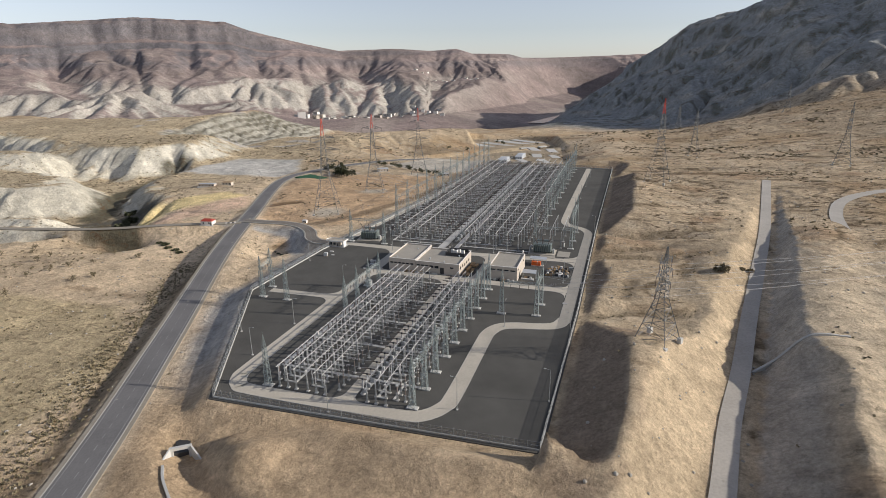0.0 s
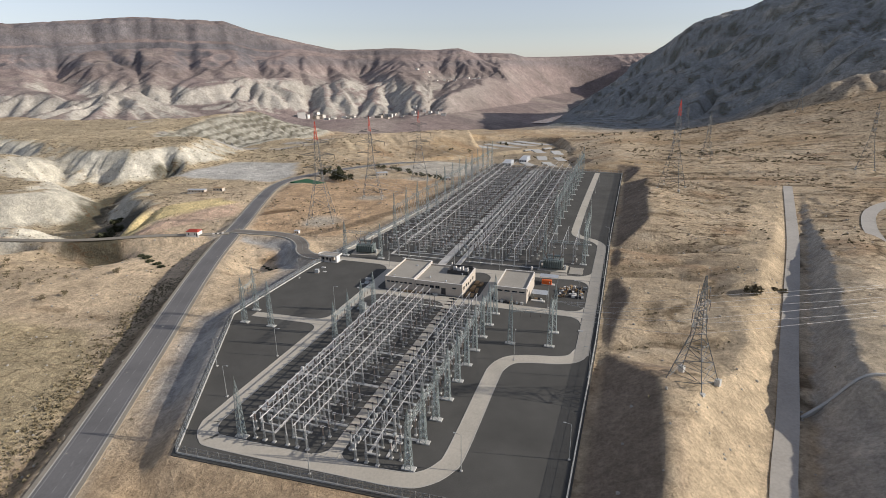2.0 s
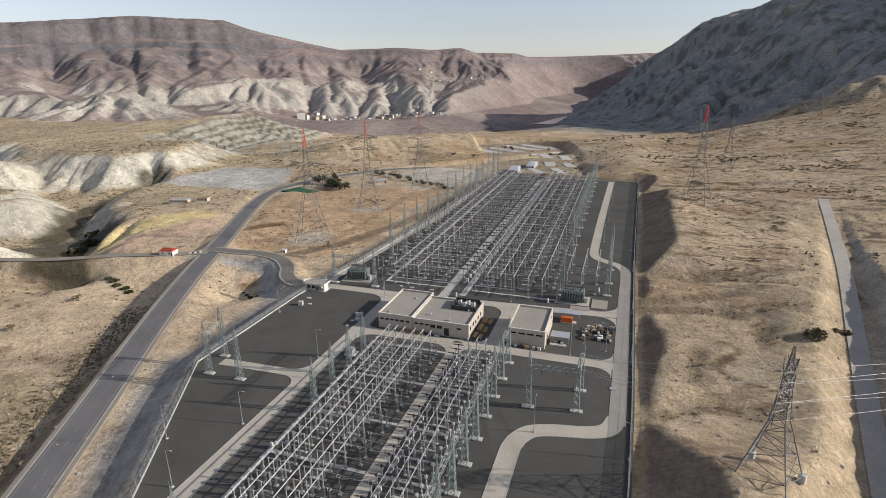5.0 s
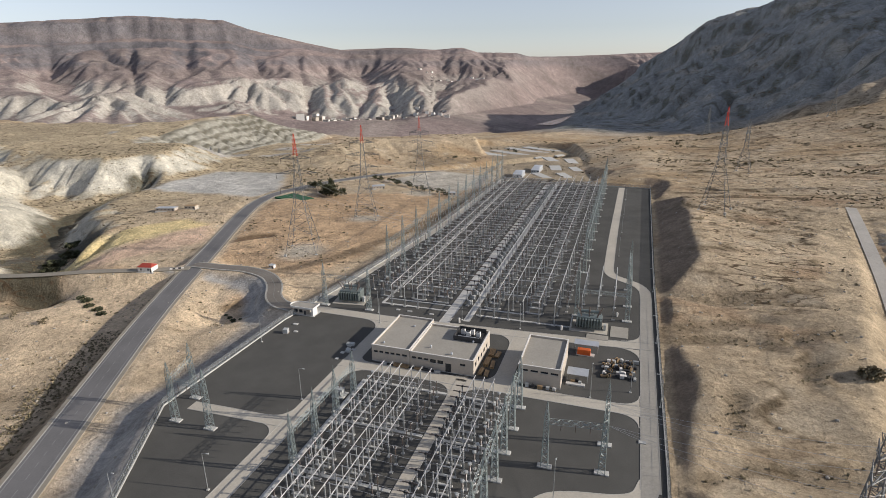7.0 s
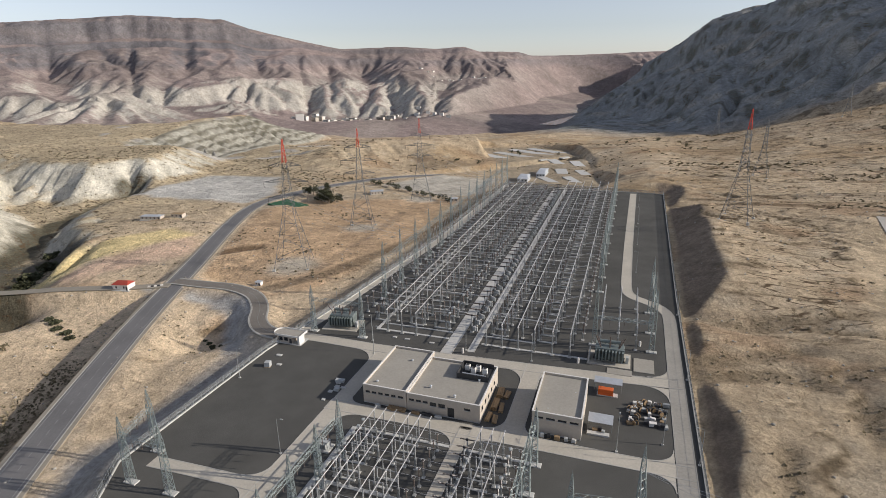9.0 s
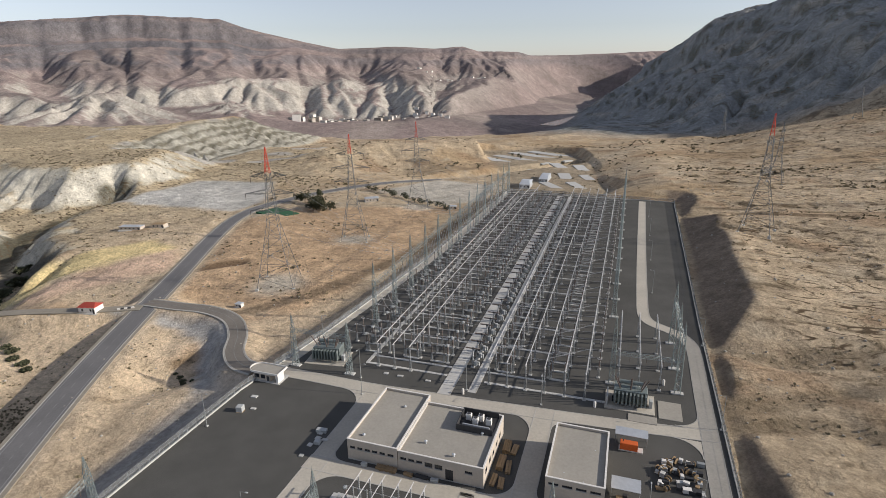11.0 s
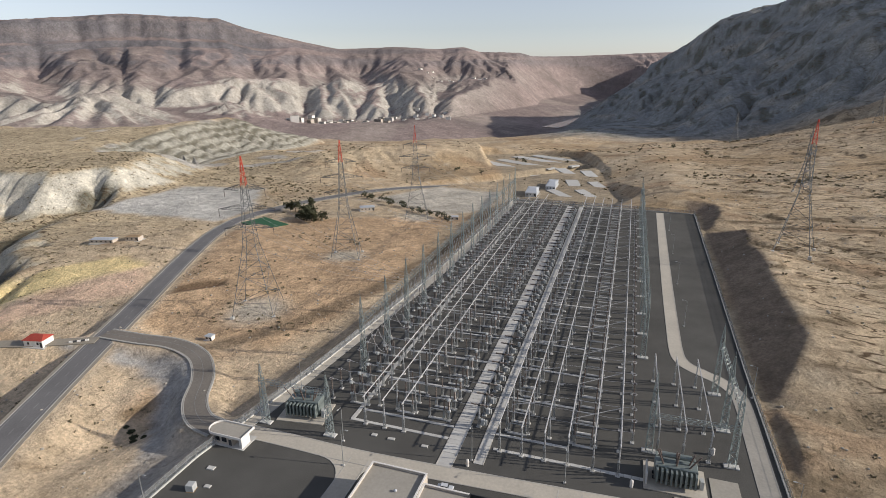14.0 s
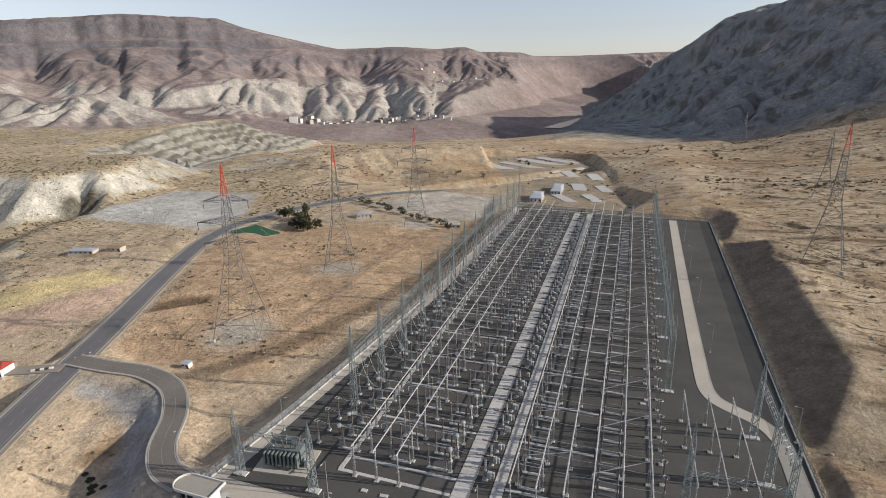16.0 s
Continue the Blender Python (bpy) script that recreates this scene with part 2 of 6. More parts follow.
# ---- shapes ----
class Shape:
    """Collects corners and faces of one mesh."""

    def __init__(self):
        self.v, self.f, self.weld = [], [], False

    def add(self, verts, faces):
        n = len(self.v)
        self.v += [tuple(p) for p in verts]
        self.f += [tuple(i + n for i in f) for f in faces]
        return self

    def box(self, x, y, z, sx, sy, sz, turn=0.0, taper=1.0):
        """A box centred on x, y that stands on z."""
        c, s = math.cos(turn), math.sin(turn)
        vs = []
        for k, zz in ((1.0, z), (taper, z + sz)):
            for a, b in ((-1, -1), (1, -1), (1, 1), (-1, 1)):
                px, py = a * sx / 2 * k, b * sy / 2 * k
                vs.append((x + px * c - py * s, y + px * s + py * c, zz))
        return self.add(vs, [(3, 2, 1, 0), (4, 5, 6, 7), (0, 1, 5, 4), (1, 2, 6, 5), (2, 3, 7, 6), (3, 0, 4, 7)])

    def bevelled(self, x, y, z, sx, sy, sz, e=0.05, turn=0.0):
        """A box with its upper edges cut."""
        c, s = math.cos(turn), math.sin(turn)
        vs = []
        for zz, k in ((z, 0), (z + sz - e, 0), (z + sz, e)):
            for a, b in ((-1, -1), (1, -1), (1, 1), (-1, 1)):
                px, py = a * (sx / 2 - k), b * (sy / 2 - k)
                vs.append((x + px * c - py * s, y + px * s + py * c, zz))
        fs = [(3, 2, 1, 0), (8, 9, 10, 11)]
        for r in (0, 4):
            fs += [(r + i, r + (i + 1) % 4, r + 4 + (i + 1) % 4, r + 4 + i) for i in range(4)]
        return self.add(vs, fs)

    def rod(self, p, q, r, n=4, r2=None):
        """A bar from p to q."""
        p, q = Vector(p), Vector(q)
        d = (q - p).normalized()
        u = d.orthogonal().normalized()
        w = d.cross(u)
        r2 = r if r2 is None else r2
        vs = []
        for o, rr in ((p, r), (q, r2)):
            for i in range(n):
                a = 2 * math.pi * i / n + math.pi / 4
                vs.append(o + (u * math.cos(a) + w * math.sin(a)) * rr)
        fs = [(i, (i + 1) % n, n + (i + 1) % n, n + i) for i in range(n)]
        return self.add(vs, fs + [tuple(range(n))[::-1], tuple(range(n, 2 * n))])

    def tube(self, line, r, n=4, closed=False):
        """One bent bar through all points of the line."""
        pts = [Vector(p) for p in line]
        m, vs = len(pts), []
        for i, p in enumerate(pts):
            a, b = (pts[i - 1], pts[(i + 1) % m]) if closed else (pts[max(i - 1, 0)], pts[min(i + 1, m - 1)])
            d = (b - a).normalized()
            u = d.cross(Vector((0, 0, 1)) if abs(d.z) < 0.95 else Vector((1, 0, 0))).normalized()
            w = d.cross(u)
            vs += [p + (u * math.cos(2 * math.pi * k / n) + w * math.sin(2 * math.pi * k / n)) * r for k in range(n)]
        fs = []
        for i in range(m if closed else m - 1):
            j = (i + 1) % m
            fs += [(i * n + k, i * n + (k + 1) % n, j * n + (k + 1) % n, j * n + k) for k in range(n)]
        if not closed:
            fs += [tuple(range(n))[::-1], tuple(range((m - 1) * n, m * n))]
        return self.add(vs, fs)

    def lathe(self, x, y, prof, n=8):
        """Rings of (radius, height) about a vertical line."""
        vs = [(x + r * math.cos(2 * math.pi * i / n), y + r * math.sin(2 * math.pi * i / n), z) for r, z in prof for i in range(n)]
        fs = []
        for k in range(len(prof) - 1):
            fs += [(k * n + i, k * n + (i + 1) % n, (k + 1) * n + (i + 1) % n, (k + 1) * n + i) for i in range(n)]
        m = (len(prof) - 1) * n
        return self.add(vs, fs + [tuple(range(n))[::-1], tuple(range(m, m + n))])

    def ribs(self, x, y, z0, z1, r, n=8, count=7):
        """An insulator: a core with sheds."""
        prof, h = [], (z1 - z0) / count
        for i in range(count):
            z = z0 + i * h
            prof += [(r * 0.62, z), (r, z + h * 0.3), (r * 0.62, z + h * 0.62)]
        return self.lathe(x, y, prof + [(r * 0.62, z1)], n)

    def prism(self, outline, z0, z1):
        """A plate with the given outline (anticlockwise)."""
        n = len(outline)
        vs = [(x, y, z0) for x, y in outline] + [(x, y, z1) for x, y in outline]
        return self.add(vs, [tuple(range(n))[::-1], tuple(range(n, 2 * n))] + [(i, (i + 1) % n, n + (i + 1) % n, n + i) for i in range(n)])

    def strip(self, line, width, thick=0.1):
        """A road along a line of (x, y, z)."""
        pts = [Vector(p) for p in line]
        vs = []
        for i, p in enumerate(pts):
            d = pts[min(i + 1, len(pts) - 1)] - pts[max(i - 1, 0)]
            w = Vector((-d.y, d.x, 0)).normalized() * width / 2
            vs += [p + w, p - w, p - w - Vector((0, 0, thick)), p + w - Vector((0, 0, thick))]
        fs = []
        for i in range(len(pts) - 1):
            a, b = 4 * i, 4 * i + 4
            fs += [(a, a + 1, b + 1, b), (a + 1, a + 2, b + 2, b + 1), (a + 3, a, b, b + 3), (a + 2, a + 3, b + 3, b + 2)]
        e = 4 * len(pts) - 4
        return self.add(vs, fs + [(3, 2, 1, 0), (e, e + 1, e + 2, e + 3)])

    def mesh(self, name, mat, smooth=False):
        me = bpy.data.meshes.new(name)
        me.from_pydata(self.v, [], self.f)
        if self.weld:
            bm = bmesh.new()
            bm.from_mesh(me)
            bmesh.ops.remove_doubles(bm, verts=bm.verts, dist=0.001)
            bm.to_mesh(me)
            bm.free()
        me.materials.append(mat)
        if smooth:
            me.polygons.foreach_set("use_smooth", [True] * len(me.polygons))
        me.update()
        return me


def part(name, shape, mat, parent, label="", smooth=False):
    """One mesh object under a thing or a part."""
    ob = new(name, shape.mesh(name, mat, smooth) if isinstance(shape, Shape) else shape)
    ob.parent = parent
    return tagged(ob, label)


def thing(name, label, category, group="", kind="", at=(0, 0, 0), turn=0.0):
    ob = tagged(new(name), label, category, group, kind)
    ob.empty_display_size = 0.5
    ob.matrix_basis = pose(*at, 0, 0, turn)
    return ob


def solid(name, shape, mat, label, category="", kind="", group="", smooth=False):
    return tagged(new(name, shape.mesh(name, mat, smooth)), label, category, group, kind)


def bezier(points, steps=8):
    """A smooth line through the points (Catmull-Rom)."""
    p = [Vector(q) for q in points]
    p = [p[0] * 2 - p[1]] + p + [p[-1] * 2 - p[-2]]
    out = []
    for i in range(1, len(p) - 2):
        for k in range(steps):
            t = k / steps
            out.append(0.5 * (2 * p[i] + (p[i + 1] - p[i - 1]) * t + (2 * p[i - 1] - 5 * p[i] + 4 * p[i + 1] - p[i + 2]) * t * t
                              + (3 * p[i] - p[i - 1] - 3 * p[i + 1] + p[i + 2]) * t ** 3))
    return out + [p[-2]]


# ---- the lie of the land ----
def lattice(ix, iy, seed):
    h = np.sin(ix * 127.1 + iy * 311.7 + seed * 74.7) * 43758.5453
    return h - np.floor(h)


def vnoise(x, y, seed=0):
    ix, iy = np.floor(x), np.floor(y)
    fx, fy = x - ix, y - iy
    fx, fy = fx * fx * (3 - 2 * fx), fy * fy * (3 - 2 * fy)
    a, b = lattice(ix, iy, seed), lattice(ix + 1, iy, seed)
    c, d = lattice(ix, iy + 1, seed), lattice(ix + 1, iy + 1, seed)
    return (a + (b - a) * fx) * (1 - fy) + (c + (d - c) * fx) * fy


def fbm(x, y, octaves=5, seed=0, gain=0.5):
    s, a, n = 0, 1.0, 0
    for o in range(octaves):
        s = s + a * vnoise(x * 2 ** o, y * 2 ** o, seed + o)
        n += a
        a *= gain
    return s / n - 0.5


def ridged(x, y, octaves=5, seed=0):
    s, a, n = 0, 1.0, 0
    for o in range(octaves):
        s = s + a * (1 - np.abs(2 * vnoise(x * 2 ** o, y * 2 ** o, seed + o) - 1))
        n += a
        a *= 0.5
    return s / n


def gully(u, v, seed=0, octaves=3):
    """Sharp valleys between rounded spurs: 0 on the spurs, 1 in the valley lines."""
    s, a, n = 0, 1.0, 0
    for o in range(octaves):
        q = 1 - np.abs(2 * vnoise(u * 2.1 ** o, v * 1.5 ** o, seed + o) - 1)
        s, n, a = s + a * q ** 2.2, n + a, a * 0.5
    return s / n


def step(a, b, x):
    t = np.clip((x - a) / (b - a), 0, 1)
    return t * t * (3 - 2 * t)


def along(x, y, line):
    """Distance to a line of points, the height along it, and the side (positive: to its left)."""
    best = np.full(np.shape(x), 1e9)
    hgt, side = np.zeros(np.shape(x)), np.zeros(np.shape(x))
    for (ax, ay, az), (bx, by, bz) in zip(line, line[1:]):
        dx, dy = bx - ax, by - ay
        t = np.clip(((x - ax) * dx + (y - ay) * dy) / (dx * dx + dy * dy), 0, 1)
        d = np.hypot(x - ax - t * dx, y - ay - t * dy)
        m = d < best
        best = np.where(m, d, best)
        hgt = np.where(m, az + (bz - az) * t, hgt)
        side = np.where(m, np.sign(dx * (y - ay) - dy * (x - ax)), side)
    return best, hgt, side


def arc_length(x, y, line):
    """How far along the line the nearest point lies."""
    best, out, run = np.full(np.shape(x), 1e9), np.zeros(np.shape(x)), 0.0
    for (ax, ay, az), (bx, by, bz) in zip(line, line[1:]):
        dx, dy = bx - ax, by - ay
        n = math.hypot(dx, dy)
        t = np.clip(((x - ax) * dx + (y - ay) * dy) / (n * n), 0, 1)
        d = np.hypot(x - ax - t * dx, y - ay - t * dy)
        out, best = np.where(d < best, run + t * n, out), np.minimum(best, d)
        run += n
    return out


def inside(x, y, poly):
    """Signed distance to a polygon, negative inside."""
    d = along(x, y, [(*p, 0) for p in poly + poly[:1]])[0]
    c = np.zeros(np.shape(x), bool)
    for (ax, ay), (bx, by) in zip(poly, poly[1:] + poly[:1]):
        hit = ((ay > y) != (by > y)) & (x < (bx - ax) * (y - ay) / ((by - ay) if by != ay else 1e-9) + ax)
        c ^= hit
    return np.where(c, -d, d)


PLATFORM = [(-47, -131), (61, -126), (63, -30), (63.5, 120), (67, 352), (-72, 362), (-77, 174), (-86, 70), (-92.5, 20), (-93, -48)]
HIGHWAY = [(40, -420, -2), (-8, -285, -3), (-57, -175, -3.6), (-99.5, -95, -4), (-160, 15, -4.3), (-206, 110, -5), (-245, 190, -6), (-268, 245, -8), (-272, 290, -9), (-250, 360, -10), (-205, 430, -12), (-120, 520, -20), (-40, 640, -28)]
ACCESS = [(-192, 78, -4.4), (-174, 78, -4.2), (-155.7, 78.7, -4), (-138, 73, -3.6), (-124, 60, -2.8), (-114, 45, -1.6), (-104, 36, -0.6), (-94, 33, -0.1)]
SIDEROAD = [(-190, 72, -4.4), (-215, 61, -4.5), (-240, 53, -5), (-300, 35, -8), (-420, 20, -12)]
TRACK = [(92, -190, -4), (106, -130, -4), (114, -90, -4), (123, -54, -4), (133, -10, -2), (148, 53, 0), (166, 130, 3), (187, 235, 7), (196, 280, 8)]
EASTROAD = [(160, -120, 6), (168, -50, 7), (176, -15, 7), (195, 70, 8), (205, 120, 8), (213, 160, 8), (228, 200, 9), (255, 232, 10), (290, 248, 12), (400, 270, 20)]
RIVER = [(-900, 1250, -80), (-480, 1380, -86), (-330, 1600, -88), (-255, 1900, -90), (-225, 2050, -90), (-185, 2250, -90), (-120, 2500, -88), (-160, 2900, -85), (-60, 3300, -80)]
WESTCREST = [(-4300, 300, 330), (-3400, 1050, 330), (-2750, 1780, 335), (-2430, 2200, 385), (-2080, 2480, 372), (-1990, 2560, 330), (-1790, 2705, 268), (-1573, 2833, 218), (-1300, 2965, 228), (-1080, 3060, 216), (-926, 3099, 226), (-850, 3180, 200), (-625, 3260, 196), (-492, 3350, 176), (-150, 3800, 182), (300, 4100, 200), (1200, 4400, 200)]
EASTCREST = [(-215, 2330, -60), (-150, 2230, -8), (-70, 2180, 70), (20, 2160, 112), (90, 2140, 145), (170, 2110, 182), (262, 2080, 252), (420, 2020, 296), (560, 1980, 345), (760, 1900, 420), (1100, 1700, 500), (1700, 1300, 560), (2600, 500, 560)]


SITE = [(-90, 372), (0, 374), (20, 420), (-10, 500), (-15, 600), (-50, 720), (-120, 760), (-190, 720), (-150, 620), (-105, 500)]


QUARRY = [(-522, 450, 0), (-538, 530, 0), (-549, 655, 0), (-550, 800, 0), (-578, 940, 0)]


GULLIES = [[(70, -34, 0), (84, -23, 0), (98, -24, 0), (113, -18, 0)], [(68, 46, 0), (88, 55, 0), (104, 52, 0), (124, 62, 0)], [(70, 97, 0), (88, 91, 0), (108, 95, 0), (140, 90, 0)], [(84, 8, 0), (82, -8, 0)], [(112, 40, 0), (109, 20, 0)], [(73.1, 303.3, 0), (102.4, 280.9, 0), (133.6, 268.5, 0), (158.6, 241.6, 0)], [(74.4, 264.7, 0), (97.6, 243.6, 0), (131.6, 219.8, 0)], [(93.2, 98.3, 0), (113.3, 102.2, 0), (137.3, 110.8, 0)], [(69.8, 58.3, 0), (87.3, 67.3, 0), (102.1, 74.9, 0)]]

PIT = [(-207, 126, 0), (-197, 135, 0), (-187, 141, 0)]
DITCH = [(-45, -147, 0), (-37, -153, 0), (-29, -159, 0), (-16, -166, 0), (4, -178, 0), (30, -200, 0)]
DRAIN = [(127.5, -51, 0), (136, -44.5, 0), (146, -41.5, 0), (159, -40.5, 0)]


def hill(x, y, cx, cy, rx, ry, h, turn=0.0):
    c, s = math.cos(turn), math.sin(turn)
    u, v = ((x - cx) * c + (y - cy) * s) / rx, (-(x - cx) * s + (y - cy) * c) / ry
    return h * np.exp(-(u * u + v * v))


def cut_width(y):
    """How far the cut bank east of the yard reaches."""
    w = 2.5 + 16.5 * (1 - step(-70, -36, y)) + 5.5 * np.exp(-((y - 14) / 18.0) ** 2)
    return w + 17 * step(92, 140, y) * (1 - step(278, 300, y)) + 9 * step(300, 345, y)


def terrace(x, y):
    """Phase of the old field terraces on the hillside."""
    v = fbm(x / 300, y / 110, 4, 91) * 20
    return v - np.floor(v)


def natural(x, y):
    """The ground as it lay before anything was built."""
    n1, n2 = fbm(x / 160, y / 160, 5, 3), fbm(x / 28, y / 28, 4, 9)
    west = -4.5 - 5 * step(110, 190, -x - 0.0 * y) * (1 - step(60, 140, y)) - 0.022 * np.maximum(y - 150, 0)
    west = np.maximum(west, -52)
    east = 0.5 * cut_width(y) + 1.0
    east = east + (7.0 - east) * step(88, 140, x)
    east = east + 62 * step(150, 620, x) * step(150, 900, y) + 0.03 * np.maximum(x - 150, 0) - 14 * step(380, 850, y) * (1 - step(100, 260, x))
    z = west + (east - west) * step(-40, 64, x + 0.0 * y)
    front = -3.0 + 1.5 * step(-20, 60, x)
    z = z + (front - z) * (1 - step(-168, -130, y)) * (1 - step(55, 135, x)) * step(-110, -60, x)
    fr = terrace(x, y)
    return z + n1 * (5 - 3.2 * step(40, 64, x) * (1 - step(250, 500, x))) + n2 * (1.3 - 0.6 * step(40, 64, x)) + (step(0.88, 1.0, fr) - fr) * 1.5 * step(66, 110, x)


def badlands(x, y):
    """Pale eroded bluffs west of the highway."""
    m = step(250, 420, -x + 0.25 * np.maximum(-y, 0)) * (1 - step(900, 1300, -x)) * step(-60, 60, y) * (1 - step(560, 800, y))
    r = ridged(x / 170 + 3.1, y / 170, 5, 21)
    return m, (r - 0.55) * 9 + 3 * fbm(x / 40, y / 40, 3, 39) - 2


# bluffs of pale marl round the ravines: outline, top, width of the face
RAVINE = [(-262, 30, 0), (-310, 62, 0), (-350, 88, 0), (-392, 118, 0), (-428, 172, 0), (-452, 232, 0), (-462, 300, 0)]
VALLEYS = [
    ([(-300, 62), (-345, 122), (-400, 168), (-440, 182), (-425, 130), (-462, 95), (-560, 60), (-640, 0), (-430, -12), (-330, 22)], -27, 26),
    ([(-455, 290), (-505, 268), (-650, 285), (-900, 340), (-900, 255), (-720, 245), (-600, 250), (-520, 200), (-440, 182)], -25, 30),
]
BLUFFS = [
    ([(-462, 318), (-505, 283), (-565, 276), (-650, 292), (-800, 325), (-1000, 372), (-1250, 420), (-1250, 680), (-800, 640), (-600, 530), (-490, 430), (-458, 365)], 15, 55),
    ([(-438, 156), (-424, 132), (-462, 96), (-560, 62), (-720, 70), (-720, 235), (-600, 196), (-520, 190)], -1, 30),
    ([(-600, 196), (-680, 190), (-720, 235), (-650, 262), (-590, 240)], 13, 48),
    ([(-334, 44), (-352, 26), (-400, 20), (-425, 40), (-400, 70), (-356, 66)], -9, 22),
]


def rough(x, y):
    """The land in its broad forms, before rain has cut it."""
    z = natural(x, y)
    # valley floor that sinks ahead
    floor = -45 + 22 * fbm(x / 300, y / 300, 5, 40)
    z = z + (floor - z) * step(700, 1300, y - 0.25 * x) * (1 - step(200, 500, x))
    z = z + (floor - z) * step(800, 1500, -x) * (1 - step(700, 1300, y - 0.25 * x))
    m, b = badlands(x, y)
    z = z + m * b
    # ravines, bluffs and flat ground between them
    d, _, _ = along(x, y, RAVINE)
    z = z - 13 * np.exp(-(d / 19) ** 2)
    wild = 16 * fbm(x / 55, y / 55, 5, 31) + 13 * (gully(x / 42, y / 42, 35, 3) - 0.4)
    for poly, low, face in VALLEYS:
        near = step(-0.5 * face, 0.5 * face, inside(x, y, poly) + wild)
        z = z + (np.minimum(low + 8 * fbm(x / 60, y / 60, 4, 34), z) - z) * (1 - near)
    for poly, top, face in BLUFFS:
        near = step(-0.35 * face, face, inside(x, y, poly) + wild)
        z = z + (top + 7 * fbm(x / 90, y / 90, 3, 32) - z) * (1 - near) * (z < top + 12)
    lot = inside(x, y, [(-425, 265), (-290, 260), (-285, 300), (-330, 380), (-420, 370)])
    z = z + (-9.5 - z) * (1 - step(0, 30, lot))
    lot2 = inside(x, y, [(-205, 375), (-120, 335), (-85, 372), (-85, 425), (-165, 445)])
    z = z + (-10.5 - z) * (1 - step(0, 25, lot2))
    # a quarried hill with a benched face
    d, _, sg = along(x, y, QUARRY)
    sd = d * sg
    up = np.clip(sd / 105 + 0.03 * fbm(x / 25, y / 25, 3, 6), 0, 1)
    bench = np.floor(up * 6) / 6 + step(0, 0.55, up * 6 - np.floor(up * 6)) / 6
    run = arc_length(x, y, QUARRY)
    ends = step(0, 30, run) * (1 - step(420, 480, run)) * (1 - step(120, 330, sd)) * (sd > 0)
    z = z + (-22 + 50 * bench * (0.75 + 0.25 * step(40, 200, run)) * (1 - 0.6 * step(290, 450, run)) - 1.5 * gully(run / 22, sd / 400, 66, 2) - z) * ends
    # knolls beyond the yard
    z = z + hill(x, y, -330, 560, 70, 110, 20, -0.5) + hill(x, y, -210, 640, 90, 90, 17) + hill(x, y, -110, 700, 120, 60, 14)
    z = z - hill(x, y, -235, 520, 45, 40, 12, 0.4) - hill(x, y, -160, 590, 40, 30, 8)
    # foothills under the western range
    for cx, cy, rx, ry, h, tn in ((-1500, 1190, 230, 200, 125, 0.3), (-1250, 1500, 120, 110, 60, 0.3), (-1390, 1760, 190, 150, 85, 0.7), (-1180, 1990, 160, 150, 95, 0.2), (-960, 2160, 150, 170, 85, 0.1), (-690, 2360, 230, 150, 48, 0.2), (-480, 2380, 180, 110, 40, 0.0)):
        th = np.arctan2(y - cy, x - cx)
        rr = np.hypot((x - cx) / rx, (y - cy) / ry)
        e = 1 - gully(th * 2.6 + cx * 0.01 + 0.35 * fbm(x / 110, y / 110, 3, 2), rr * 0.5, 12)
        z = z + hill(x, y, cx, cy, rx, ry, h, tn) * (0.85 + (1.1 * e - 0.75) * np.minimum(1, rr * 1.6))
    z = z - hill(x, y, -940, 1660, 240, 150, 26, 0.5)
    # western range: slopes with spurs, a cliff band, a flat top
    d, h, s = along(x, y, WESTCREST)
    sd = -d * s
    warp = (ridged(x / 620, y / 620, 4, 51) - 0.5) * 520 + 130 * fbm(x / 170, y / 170, 4, 53)
    nick = (ridged(arc_length(x, y, WESTCREST) / 260, sd / 2000, 4, 52) - 0.62) * 70
    up = np.clip(1 - (np.maximum(sd, 0) + warp * step(60, 500, np.maximum(sd, 0)) * 0.8 + nick * step(5, 40, sd)) / 1500, 0, 1)
    mesa = step(255, 320, h)
    cliff = 0.06 * step(0.86, 0.885, up) + 0.2 * step(0.925, 0.96, up)
    bluff = 0.17 * step(0.1, 0.19, up + 0.12 * fbm(x / 260, y / 260, 4, 54))
    prof = bluff + (0.57 * up ** 1.5 + cliff) * mesa + (0.77 * up ** 1.35 + 0.06 * step(0.94, 0.98, up)) * (1 - mesa)
    base = z
    run = arc_length(x, y, WESTCREST) + 160 * fbm(x / 400, y / 400, 3, 23)
    spur = 26 - 85 * gully(run / 420, sd / 2600, 77, 2)
    mount = base + (h - base) * prof + spur * step(0.0, 0.25, up) * (1 - step(0.7, 0.9, up))
    top = h + 12 * fbm(x / 200, y / 200, 4, 61)
    z = np.where(sd <= 0, top, mount)
    # eastern mountain: a long dark slope down to the river
    d, h, s = along(x, y, EASTCREST)
    sd = -d * s
    warp = (ridged(x / 330 + 5, y / 330, 5, 15) - 0.5) * 330
    up = np.clip(1 - (np.maximum(sd, 0) + warp * step(40, 300, np.maximum(sd, 0))) / (430 + 620 * step(-120, 260, x)), 0, 1)
    prof = 0.8 * up ** 1.15 + 0.2 * step(0.86, 0.97, up)
    mount = z + (h - z) * prof + 34 * (ridged(x / 150, y / 150, 5, 17) - 0.5) * step(0.05, 0.3, up)
    behind = h - 0.18 * d + 20 * fbm(x / 150, y / 150, 4, 19)
    z = np.where(sd <= 0, np.maximum(z, behind), np.maximum(z, mount))
    return z


